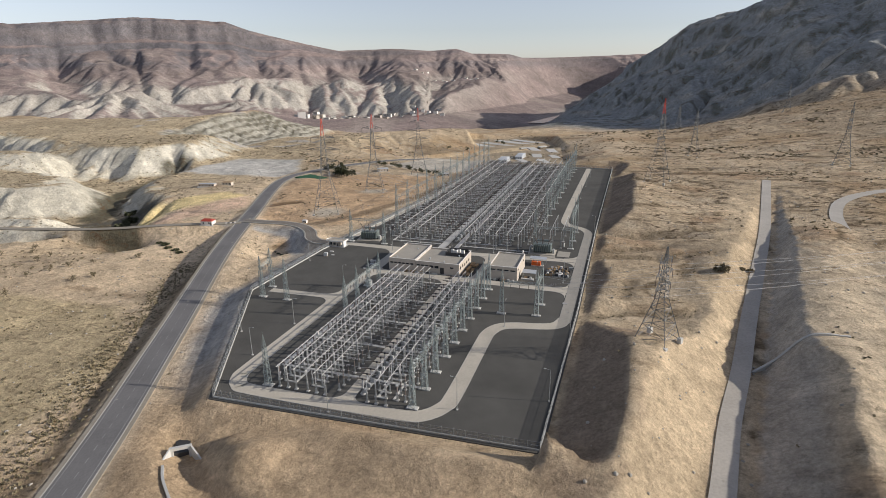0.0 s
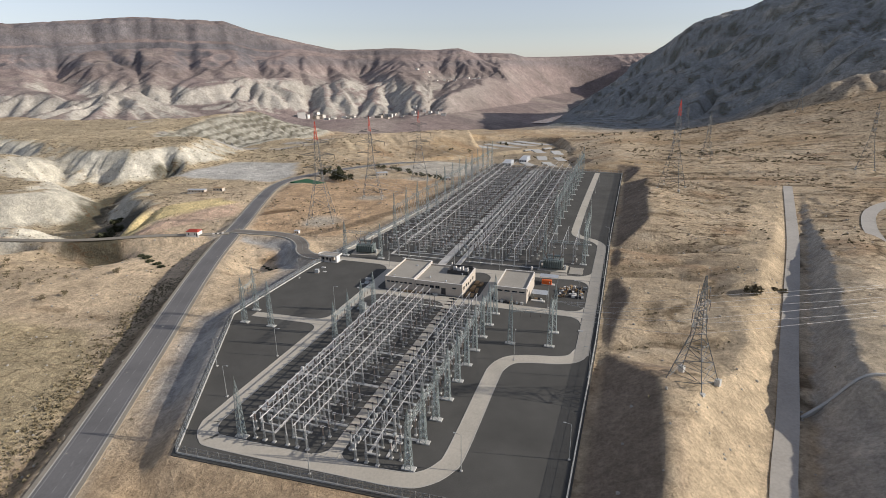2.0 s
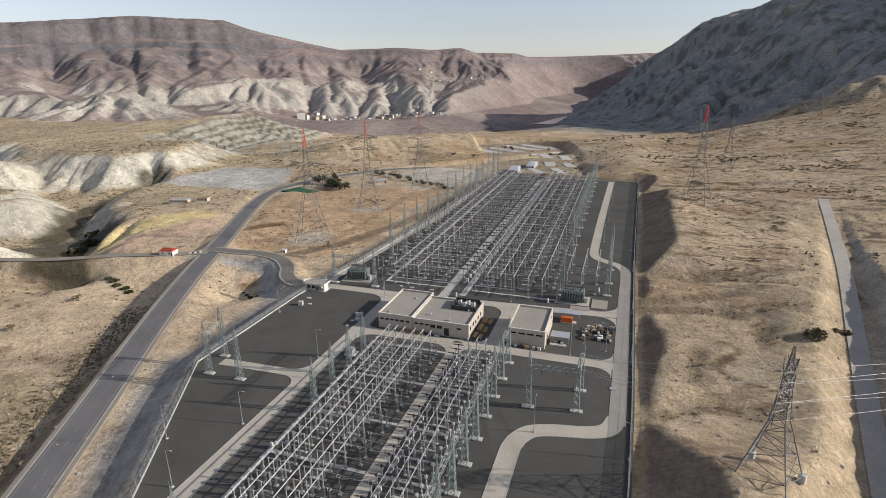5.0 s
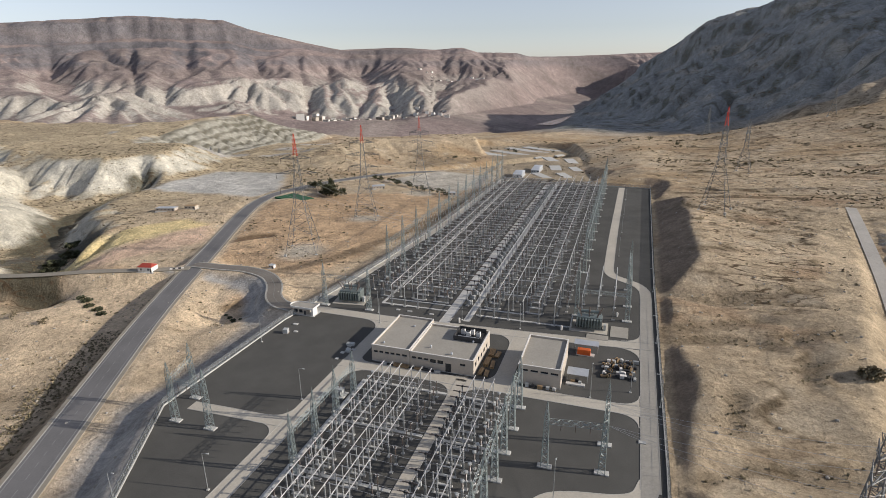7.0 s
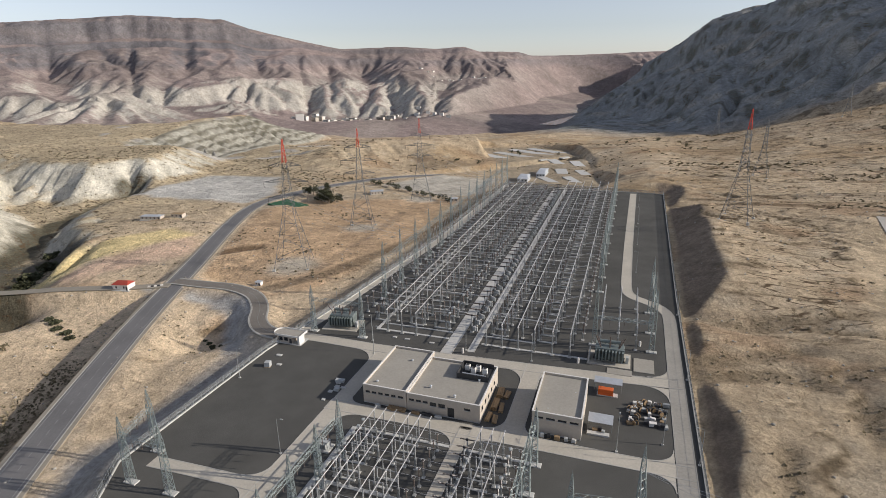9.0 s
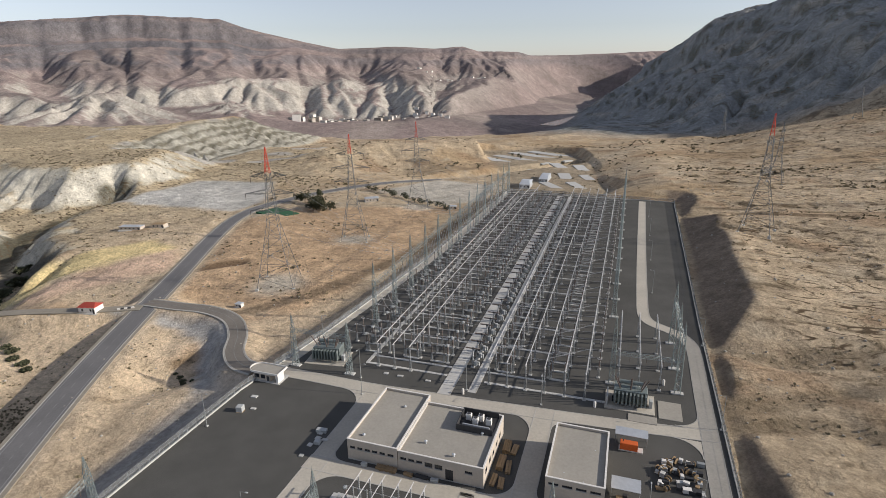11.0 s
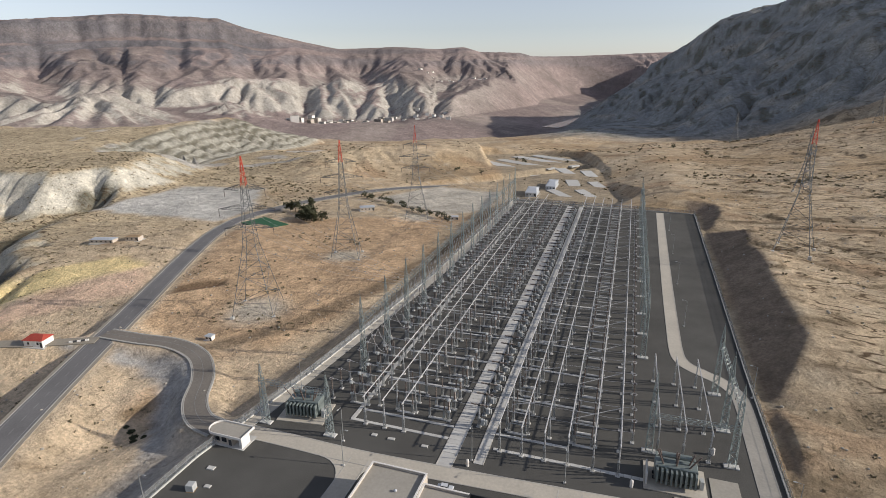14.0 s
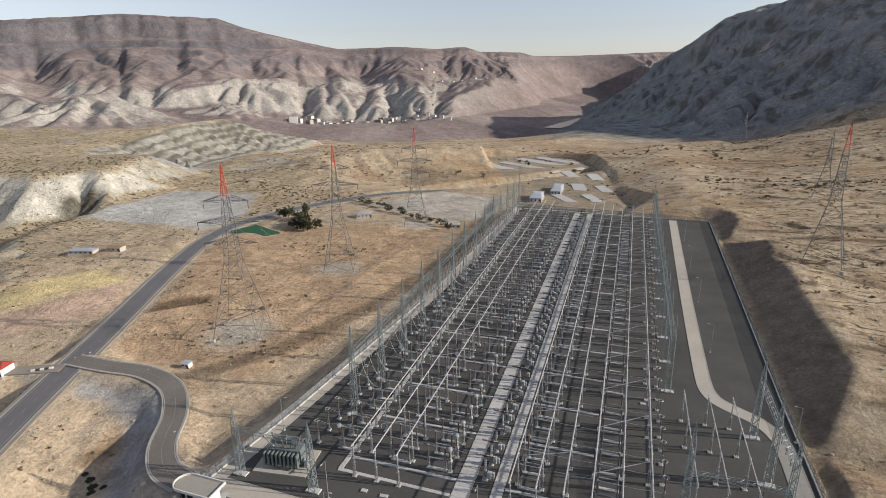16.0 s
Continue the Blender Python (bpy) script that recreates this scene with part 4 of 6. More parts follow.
def flat_building(name, label, x0, x1, y0, y1, h, windows, doors, side, wall=WALL, parapet=0.6):
    """A flat-roofed block: walls with openings, parapet, roof, windows with frames, doors."""
    ob = thing(name, label, "building", at=((x0 + x1) / 2, (y0 + y1) / 2, 0))
    inv = Vector(((x0 + x1) / 2, (y0 + y1) / 2, 0))
    lx, ly = (x1 - x0) / 2, (y1 - y0) / 2
    t = 0.3
    front = [(a - inv.x, b - inv.x, lo, hi) for a, b, lo, hi in windows] + [(a - inv.x, b - inv.x, 0.25, hi) for a, b, hi in doors]
    s = Shape()
    wall_with_openings(s, front, -lx, lx, 0, h, -ly + t / 2, t)
    part("wall", s, wall, ob)
    s = Shape()
    wall_with_openings(s, [], -lx, lx, 0, h, ly - t / 2, t)
    part("wall", s, wall, ob)
    east = [(a - inv.y, b - inv.y, lo, hi) for a, b, lo, hi in side]
    for x, holes in ((lx - t / 2, east), (-lx + t / 2, [])):
        s = Shape()
        wall_with_openings(s, holes, -ly + t, ly - t, 0, h, x, t, True)
        part("wall", s, wall, ob)
    part("roof", Shape().box(0, 0, h - parapet - 0.3, 2 * lx - 2 * t, 2 * ly - 2 * t, 0.3), ROOF, ob, "dusty flat roof behind a parapet")
    for cx, cy, sx, sy in ((0, -ly + t / 2, 2 * lx + 0.16, t + 0.16), (0, ly - t / 2, 2 * lx + 0.16, t + 0.16), (lx - t / 2, 0, t + 0.16, 2 * ly - 2 * t - 0.16), (-lx + t / 2, 0, t + 0.16, 2 * ly - 2 * t - 0.16)):
        part("coping", Shape().box(cx, cy, h, sx, sy, 0.14), WHITEWALL, ob, "pale parapet coping")
    part("plinth", Shape().box(0, 0, -0.3, 2 * lx + 0.1, 2 * ly + 0.1, 0.55), SLAB, ob)
    for a, b, lo, hi in front:
        w = part("window" if lo > 0.4 else "door", Shape().box((a + b) / 2, -ly + 0.2, lo, b - a, 0.06, hi - lo), GLASS if lo > 0.4 else DARK, ob)
        f = Shape()
        for px in (a, (a + b) / 2, b):
            f.box(px, -ly + 0.13, lo, 0.09, 0.1, hi - lo)
        for pz in (lo, hi - 0.09):
            f.box((a + b) / 2, -ly + 0.13, pz, b - a, 0.08, 0.09)
        part("frame", f, DARK, w)
        if lo > 0.4:
            part("sill", Shape().box((a + b) / 2, -ly - 0.05, lo - 0.1, b - a + 0.2, 0.3, 0.09), SLAB, w)
    for a, b, lo, hi in east:
        w = part("window", Shape().box(lx - 0.2, (a + b) / 2, lo, 0.06, b - a, hi - lo), GLASS, ob)
        f = Shape()
        for py in (a, b):
            f.box(lx - 0.13, py, lo, 0.1, 0.09, hi - lo)
        for pz in (lo, hi - 0.09):
            f.box(lx - 0.13, (a + b) / 2, pz, 0.08, b - a, 0.09)
        part("frame", f, DARK, w)
    return ob


LOUVRES = [(-38.4 + i * 2.25, -36.8 + i * 2.25, 3.7, 4.5) for i in range(5)] + [(-26.6 + i * 2.25, -25.0 + i * 2.25, 3.7, 4.5) for i in range(1)]
control = flat_building("control_building", "beige flat-roofed control building with a window strip", -39.2, -24.1, 0, 27.0, 6.6,
                        LOUVRES[:5] + [(-27.0, -25.2, 3.7, 4.5)], [], [])
annex = flat_building("control_annex", "lower beige wing of the control building", -23.9, 0, 0, 24.0, 6.2,
                      [(-23.2, -21.5, 3.6, 4.4), (-20.9, -19.2, 3.6, 4.4), (-18.6, -16.9, 3.6, 4.4), (-16.2, -14.0, 3.0, 4.4), (-13.4, -11.2, 3.0, 4.4), (-5.0, -3.0, 3.6, 4.4)], [(-10.4, -8.2, 3.6)],
                      [(2.0, 4.0, 2.6, 4.4), (6.0, 8.0, 2.6, 4.4), (10.0, 12.0, 2.0, 3.6), (14.0, 16.0, 2.0, 3.6), (18.0, 20.0, 2.0, 3.6)])
relay = flat_building("relay_building", "small beige flat-roofed relay building", 15.6, 30.0, 1, 24.0, 7.2,
                      [(16.4 + i * 3.4, 18.9 + i * 3.4, 5.0, 5.7) for i in range(4)], [], [(3.0, 5.0, 4.8, 5.8), (18.0, 20.0, 4.8, 5.8)])
for ob, spots in ((control, [(-4, -10), (2, 6)]), (annex, [(-6, -6), (3, -9), (8, 2)]), (relay, [(-3, -8), (2, -10), (4, 3)])):
    for x, y in spots:
        part("roof_vent", Shape().lathe(x, y, [(0.3, 5.2), (0.3, 6.3), (0.5, 6.35), (0.1, 6.65)], 8), SHEET, ob)

# plant on the annex roof
plant = thing("roof_plant", "white air-cooling units on a walled roof deck", "cooling plant", at=(-6.5, 18.6, 5.6))
part("deck", Shape().box(0, 0, 0, 10.5, 8.4, 0.2), DARK, plant)
for cx, cy, sx, sy in ((0, -4.2, 10.7, 0.25), (-5.25, 0, 0.25, 8.2), (0, 4.2, 10.7, 0.25)):
    part("screen_wall", Shape().box(cx, cy, 0, sx, sy, 1.9), DARK, plant)
for x, y in ((-3.0, 1.2), (-0.6, -0.2), (0.6, 1.6), (3.2, 0.4)):
    u = part("cooling_unit", Shape().bevelled(x, y, 0.3, 1.6, 1.4, 1.9, 0.12), WHITEWALL, plant, "white fan unit")
    part("fan", Shape().lathe(x, y, [(0.55, 2.2), (0.55, 2.35), (0.45, 2.35)], 12), DARK, u)
part("duct", Shape().rod((-4, -2.2, 0.8), (4, -2.2, 0.8), 0.3, 8), SHEET, plant)

def frame_ring(x, y, z, w, h, depth, bar):
    """A rectangular window frame in one piece."""
    s = Shape()
    a = [(-w / 2, 0), (w / 2, 0), (w / 2, h), (-w / 2, h)]
    b = [(-w / 2 + bar, bar), (w / 2 - bar, bar), (w / 2 - bar, h - bar), (-w / 2 + bar, h - bar)]
    vs = [(x + u, y + d, z + v) for d in (-depth / 2, depth / 2) for ring in (a, b) for u, v in ring]
    fs = []
    for i in range(4):
        j = (i + 1) % 4
        fs += [(i, j, 4 + j, 4 + i), (8 + j, 8 + i, 12 + i, 12 + j), (j, i, 8 + i, 8 + j), (4 + i, 4 + j, 12 + j, 12 + i)]
    return s.add(vs, fs)


# gate house with a round end
gate = thing("gate_house", "white gate house with a rounded canopy roof", "gate house", at=(-86, 30, 0))
outline = [(5.2, -3), (5.2, 3), (-4.5, 3)] + [(-4.5 - 3 * math.sin(a), 3 * math.cos(a)) for a in np.linspace(0.3, math.pi - 0.3, 8)] + [(-4.5, -3)]
inner = [(x * 0.95 + 0.0, y * 0.9) for x, y in outline]
part("roof", Shape().prism(inner[::1], 3.25, 3.45), ROOF, gate, "dusty flat roof")
rim = Shape()
for a, b in zip(outline, outline[1:] + outline[:1]):
    mx, my = (a[0] + b[0]) / 2, (a[1] + b[1]) / 2
    rim.box(mx, my, 3.1, math.dist(a, b) + 0.15, 0.25, 0.75, math.atan2(b[1] - a[1], b[0] - a[0]))
part("parapet", rim, WHITEWALL, gate)
part("room", Shape().box(-1.6, 0, 0, 6.4, 5.0, 3.2), WALL, gate)
part("pier", Shape().box(4.7, -1.0, 0, 0.9, 3.6, 3.15), WHITEWALL, gate)
for x in (-3.6, -1.2):
    w = part("window", Shape().box(x, -2.53, 1.1, 1.5, 0.08, 1.3), GLASS, gate)
    part("frame", frame_ring(x, -2.56, 1.0, 1.7, 1.5, 0.05, 0.1), DARK, w)
part("door", Shape().box(0.8, -2.53, 0, 1.0, 0.08, 2.1), DARK, gate)
part("plinth", Shape().box(0, 0, -0.3, 11.5, 6.6, 0.45), SLAB, gate)


# ---- high-voltage equipment ----
def lattice_shape(w0, w1, h, panels, r=0.06, z0=0.0, s=None, brace=None):
    """Four legs that lean in, with bracing on each face."""
    s = s or Shape()
    brace = brace or r * 0.65
    corner = [(-1, -1), (1, -1), (1, 1), (-1, 1)]
    def at(i, t):
        w = (w0 + (w1 - w0) * t) / 2
        return (corner[i][0] * w, corner[i][1] * w, z0 + h * t)
    for i in range(4):
        s.rod(at(i, 0), at(i, 1), r, 4)
    for k in range(panels):
        a, b = k / panels, (k + 1) / panels
        for i in range(4):
            j = (i + 1) % 4
            if (k + i) % 2:
                s.rod(at(i, a), at(j, b), brace, 3)
            else:
                s.rod(at(j, a), at(i, b), brace, 3)
            if k:
                s.rod(at(i, a), at(j, a), brace * 0.8, 3)
    return s


def truss(length, w, panels, r=0.06):
    """A square lattice beam along x, from 0 to length."""
    s = Shape()
    corner = [(-1, -1), (1, -1), (1, 1), (-1, 1)]
    at = lambda i, t: (length * t, corner[i][0] * w / 2, corner[i][1] * w / 2)
    for i in range(4):
        s.rod(at(i, 0), at(i, 1), r, 4)
    for k in range(panels):
        a, b = k / panels, (k + 1) / panels
        for i in range(4):
            j = (i + 1) % 4
            s.rod(at(i, a), at(j, b), r * 0.6, 3) if (k + i) % 2 else s.rod(at(j, a), at(i, b), r * 0.6, 3)
    return s


def stand(parent, x, y, k, h):
    """A footing with a slim steel support of height h."""
    part("footing", Shape().bevelled(x, y, -0.1, 0.95 * k, 0.95 * k, 0.4, 0.06), SLAB, parent)
    s = Shape()
    lat = lattice_shape(0.42 * k, 0.34 * k, h - 0.3, 4, 0.05 * k, 0.3)
    s.add([(a + x, b + y, c) for a, b, c in lat.v], lat.f)
    s.box(x, y, h - 0.06, 0.55 * k, 0.55 * k, 0.1)
    part("support", s, STEEL, parent)


def prototype(name, label, category, group):
    return thing(name, label, category, group)


def post_insulator(k, top, group):
    ob = prototype("post_insulator", "grey porcelain post insulator on a steel support", "insulator", group)
    h = top * 0.45
    stand(ob, 0, 0, k, h)
    part("insulator", Shape().ribs(0, 0, h, top - 0.15, 0.2 * k, 7, 6), PORCELAIN, ob)
    part("clamp", Shape().lathe(0, 0, [(0.14 * k, top - 0.15), (0.24 * k, top - 0.08), (0.24 * k, top + 0.12), (0.1 * k, top + 0.2)], 6), ALU, ob)
    return ob


def current_transformer(k, top, group):
    ob = prototype("current_transformer", "grey current transformer with a round head", "transformer", group)
    h = top * 0.4
    stand(ob, 0, 0, k, h)
    part("base_tank", Shape().bevelled(0, 0, h, 0.7 * k, 0.7 * k, 0.5 * k, 0.06), CASE, ob)
    part("insulator", Shape().ribs(0, 0, h + 0.5 * k, top - 0.7 * k, 0.28 * k, 7, 6), BROWNCER, ob)
    part("head", Shape().lathe(0, 0, [(0.2 * k, top - 0.7 * k), (0.48 * k, top - 0.55 * k), (0.5 * k, top - 0.15 * k), (0.2 * k, top)], 8), CASE, ob)
    return ob


def circuit_breaker(k, top, group):
    ob = prototype("circuit_breaker", "circuit breaker with horizontal breaking chambers and grey cabinet", "breaker", group)
    h = top * 0.4
    stand(ob, 0, 0, k * 1.1, h)
    part("cabinet", Shape().bevelled(0.75 * k, 0, 0.9, 0.7 * k, 0.8 * k, 1.3 * k, 0.05), CASE, ob, "light grey operating cabinet")
    part("insulator", Shape().ribs(0, 0, h, top - 0.35, 0.24 * k, 7, 6), PORCELAIN, ob)
    part("gear_head", Shape().bevelled(0, 0, top - 0.4, 0.5 * k, 0.5 * k, 0.55, 0.08), DARK, ob)
    for s in (-1, 1):
        c = Shape().ribs(0, 0, 0.25, 1.9 * k, 0.25 * k, 7, 6)
        part("breaking_chamber", Shape().add([(s * z, y, top - 0.1 + x) for x, y, z in c.v], [f if s < 0 else f[::-1] for f in c.f]), BROWNCER, ob)
    return ob


def disconnector(k, top, group):
    ob = prototype("disconnector", "two-column disconnector with a closed aluminium blade", "disconnector", group)
    h, d = top * 0.45, 1.7 * k
    f = Shape()
    for s in (-1, 1):
        lat = lattice_shape(0.4 * k, 0.32 * k, h - 0.3, 4, 0.05 * k, 0.3)
        f.add([(a + s * d, b, c) for a, b, c in lat.v], lat.f)
    f.box(0, 0, h, 2 * d + 0.6, 0.25 * k, 0.14)
    part("frame", f, STEEL, ob)
    part("footing", Shape().bevelled(0, 0, -0.1, 2 * d + 0.8 * k, 0.7 * k, 0.35, 0.06), SLAB, ob)
    for s in (-1, 1):
        part("insulator", Shape().ribs(s * d, 0, h + 0.1, top - 0.2, 0.19 * k, 7, 6), PORCELAIN if k < 1.2 else BROWNCER, ob)
    part("blade", Shape().rod((-d, 0, top - 0.1), (d, 0, top - 0.1), 0.07 * k, 5).box(-d, 0, top - 0.2, 0.3 * k, 0.2 * k, 0.3).box(d, 0, top - 0.2, 0.3 * k, 0.2 * k, 0.3), ALU, ob)
    return ob


def surge_arrester(k, top, group):
    ob = prototype("surge_arrester", "slim surge arrester with a grading ring", "arrester", group)
    h = top * 0.42
    stand(ob, 0, 0, k * 0.9, h)
    part("insulator", Shape().ribs(0, 0, h, top, 0.17 * k, 7, 7), BROWNCER, ob)
    ring = Shape().tube([(0.5 * k * math.cos(2 * math.pi * i / 10), 0.5 * k * math.sin(2 * math.pi * i / 10), top - 0.25) for i in range(10)], 0.05 * k, 4, True)
    part("grading_ring", ring.rod((-0.5 * k, 0, top - 0.25), (0.5 * k, 0, top - 0.25), 0.03 * k, 4), ALU, ob)
    return ob


def spread(ob, spots):
    """Moves the thing to the first spot and copies it to the others."""
    ob.matrix_basis = pose(*spots[0])
    for s in spots[1:]:
        copy_thing(ob, pose(*s))


rnd = random.Random(5)


def jig(x, y):
    return (x + rnd.uniform(-0.08, 0.08), y + rnd.uniform(-0.08, 0.08), 0, 0, 0, rnd.uniform(-1, 1))


# front yard
F_TUBES = (-28.8, -25.6, -22.3, -18.0, -14.7, -11.4, 3.8, 7.0, 10.3)
F_EDGE = [-116.2 + 11.42 * k for k in range(10)]
F_MID = [-110.5 + 11.42 * k for k in range(9)]
TOP_F = 7.6
spread(post_insulator(1.15, TOP_F, "busbar posts of the front yard"), [jig(x, y - (1.3 if k == 0 else 0)) for k, y in enumerate(F_EDGE) for x in F_TUBES])
rows = {f: [(x, y + d) for y in F_MID for d in (-3.3, 0, 3.3) for x in xs] for f, xs in ((disconnector, (-27.2, -16.4, 6.9)), (current_transformer, (-31.2, 12.8)), (circuit_breaker, (0.6, )), (surge_arrester, (-8.2, 15.6)))}
for f, spots in rows.items():
    spread(f(1.1, 6.3 if f is disconnector else 6.0, "switchgear of the front yard"), [jig(x, y) for x, y in spots if rnd.random() > 0.06])

# far yard
R_TUBES = (-10.6, -4.3, 2.0, 8.3, 15.0, 21.6)
L_TUBES = (-52.4, -46.1, -39.8)
B_MID = [64.3 + 20.2 * k for k in range(14)]
TOP_B = 9.8
spots = [(x, 49.0 + 20.2 * (k / 2)) for k in range(30) if k < 8 or k % 2 == 0 for x in L_TUBES + R_TUBES]
spread(post_insulator(1.3, TOP_B, "busbar posts of the far yard"), [jig(x, y) for x, y in spots])
rows = {f: [(x, y + d) for y in B_MID for d in (-6, 0, 6) for x in xs] for f, xs in ((disconnector, (-58.5, -43.0, -32.5, -7.4, 11.6)), (current_transformer, (-61.8, -28.6)), (circuit_breaker, (-18.9, )), (surge_arrester, (-69.0, 25.0)))}
for f, spots in rows.items():
    spread(f(1.4, 7.4 if f is disconnector else 7.8, "switchgear of the far yard"), [jig(x, y) for x, y in spots if rnd.random() > 0.08])

# busbar tubes
for xs, y0, y1, z, r in ((F_TUBES, -118.5, -11.5, TOP_F + 0.28, 0.13), (L_TUBES, 48, 344, TOP_B + 0.3, 0.17), (R_TUBES, 47.5, 343, TOP_B + 0.3, 0.17)):
    for x in xs:
        solid("busbar_tube", Shape().rod((x, y0, z), (x, y1, z), r, 6), ALU, "long aluminium busbar tube on post insulators", "busbar", group="busbar tubes")
for x in (31.6, 38.3, 44.9):
    solid("busbar_tube", Shape().rod((x, 60, TOP_B), (x, 103, TOP_B), 0.15, 6), ALU, "short aluminium tube leading to the transformer", "busbar", group="busbar tubes")
spread(post_insulator(1.3, TOP_B - 0.3, "posts beside the transformer"), [jig(x, y) for x in (31.6, 38.3, 44.9) for y in (62, 75, 88, 101)])
for y in B_MID:
    for x0, x1, dy, za, zb in ((7.8, 21.2, 5.0, 6.2, 9.6), (-9.5, 1.5, 2.0, 8.0, 9.8), (-50, -40.5, 3.0, 8.2, 9.8)):
        s = Shape().rod((x0, y - 3 + rnd.uniform(-0.5, 0.5), za), (x1, y - 3 + dy, zb), 0.13, 5).rod((x0, y - 3, za), (x0, y - 3, za - 1.2), 0.13, 5)
        solid("jumper_tube", s, ALU, "slanting aluminium jumper tube", "busbar", group="jumper tubes of the far yard")
for k, y in enumerate(F_MID):
    for d in (-3.3, 0, 3.3):
        s = Shape().tube([(-31, y + d, 6.2), (-20, y + d, 6.0), (-8.2, y + d, 6.1), (-3.6, y + d, 5.8), (0.6, y + d, 6.1), (8, y + d, 6.0), (15.6, y + d, 6.1)], 0.045, 4)
        solid("jumper_wire", s, ALU, "thin aluminium conductor between the devices", "conductor", group="conductors of the front yard")
for y in B_MID:
    for d in (-6, 0, 6):
        s = Shape().tube([(x, y + d, z) for x, z in ((-69, 7.8), (-65.4, 7.2), (-61.8, 7.9), (-58, 7.4), (-50, 7.2), (-43, 7.4), (-36, 7.2), (-28.6, 7.8), (-24, 7.2), (-18.9, 7.9), (-14, 7.2), (-7.4, 7.4), (2, 7.2), (11.6, 7.4), (18, 7.2), (25, 7.8))], 0.05, 4)
        solid("jumper_wire", s, ALU, "sagging aluminium conductor between the devices", "conductor", group="conductors of the far yard")


# ---- gantries ----
def gantry_column(h, spike, group, label="tall galvanised lattice gantry column with a lightning spike"):
    ob = prototype("gantry_column", label, "gantry", group)
    part("footing", Shape().bevelled(0, 0, -0.1, 3.9, 1.9, 0.45, 0.08), SLAB, ob, "pale concrete footing")
    part("mast", lattice_shape(1.8, 1.0, h, 12, 0.105, 0.3, brace=0.075), GREENSTEEL, ob)
    part("spire", lattice_shape(1.0, 0.16, spike * 0.8, 6, 0.07, h + 0.3, brace=0.05), GREENSTEEL, ob)
    part("spike", Shape().rod((0, 0, h + spike * 0.78), (0, 0, h + spike * 1.1), 0.06, 5, 0.02), GREENSTEEL, ob)
    return ob


def gantry_beam(p, q, z, group, w=1.1):
    d = math.dist(p, q)
    ob = thing("gantry_beam", "horizontal lattice beam with hanging insulator strings", "gantry", group, at=(p[0], p[1], z), turn=math.degrees(math.atan2(q[1] - p[1], q[0] - p[0])))
    part("truss", truss(d, w, max(4, round(d / 1.3)), 0.06), GREENSTEEL, ob)
    for t in (0.25, 0.5, 0.75):
        part("insulator_string", Shape().add(*(lambda c: ([(d * t + x, y, z) for x, y, z in c.v], c.f))(Shape().ribs(0, 0, -2.6, -0.55, 0.13, 6, 6))), BROWNCER, ob)
    return ob


G1 = "gantry of the front yard"
spread(gantry_column(14, 5, G1), [(18.9, y, 0, 0, 0, 0) for y in F_EDGE])
for a, b in zip(F_EDGE, F_EDGE[1:]):
    gantry_beam((18.4, a), (18.4, b), 13.2, G1)
spread(gantry_column(14, 5.5, G1), [(-33, y, 0, 0, 0, 0) for y in (-118.0, -61.4, -49.9, -38.0, -26.5)])
for a, b in ((-61.4, -49.9), (-49.9, -38.0), (-38.0, -26.5)):
    gantry_beam((-33, a), (-33, b), 13.2, G1)
G2 = "gantry along the west side of the far yard"
LY = [74.2 + 20.2 * k for k in range(14)]
spread(gantry_column(23, 9, G2), [(-65.2, y, 0, 0, 0, 0) for y in LY])
for a, b in zip(LY, LY[1:]):
    gantry_beam((-65.2, a), (-65.2, b), 21.5, G2, 1.5)
for a, b in zip(LY, LY[1:]):
    for t in (0.25, 0.5, 0.75):
        y = a + (b - a) * t
        for s, reach in ((-1, 4.2), (1, 6.0)):
            pts = [(-65.2 + s * reach * u, y, 18.9 - 11.0 * u ** 0.6 - 2.2 * math.sin(math.pi * u)) for u in np.linspace(0, 1, 8)]
            solid("dropper_wire", Shape().tube(pts, 0.055, 4), ALU, "hanging conductor loop below the gantry beam", "conductor", group="dropper loops of the far yard")
G3 = "gantry along the east side of the far yard"
RY = [117.2 + 20.2 * k for k in range(12)]
spread(gantry_column(21, 8, G3), [(28.4, y, 0, 0, 0, 0) for y in RY])
for a, b in zip(RY, RY[1:]):
    gantry_beam((28.4, a), (28.4, b), 19.5, G3, 1.3)
G4 = "line gantries beside the roads"
spread(gantry_column(16, 5, G4), [(x, y, 0, 0, 0, 0) for x, y in ((-81.7, -52.3), (-68.5, -52.4), (-84.8, -40.2), (30.6, -38.4), (45.5, -36.5), (45.7, -24.2), (-82.2, 40.4), (-60.1, 40.8))])
for p, q, z in (((-81.7, -52.3), (-68.5, -52.4), 14.5), ((-84.8, -40.2), (-81.7, -52.3), 14.5), ((30.6, -38.4), (45.5, -36.5), 14.5), ((45.5, -36.5), (45.7, -24.2), 14.5), ((-82.2, 40.4), (-60.1, 40.8), 14.5)):
    gantry_beam(p, q, z, G4)
spread(gantry_column(20, 6, G4), [(x, y, 0, 0, 0, 0) for x, y in ((50.6, 98.6), (50.6, 78.4), (29.5, 62.0), (50.6, 62.0))])
for p, q, z in (((50.6, 78.4), (50.6, 98.6), 18.5), ((29.5, 62.0), (50.6, 62.0), 12.0), ((50.6, 62.0), (50.6, 78.4), 18.5)):
    gantry_beam(p, q, z, G4)


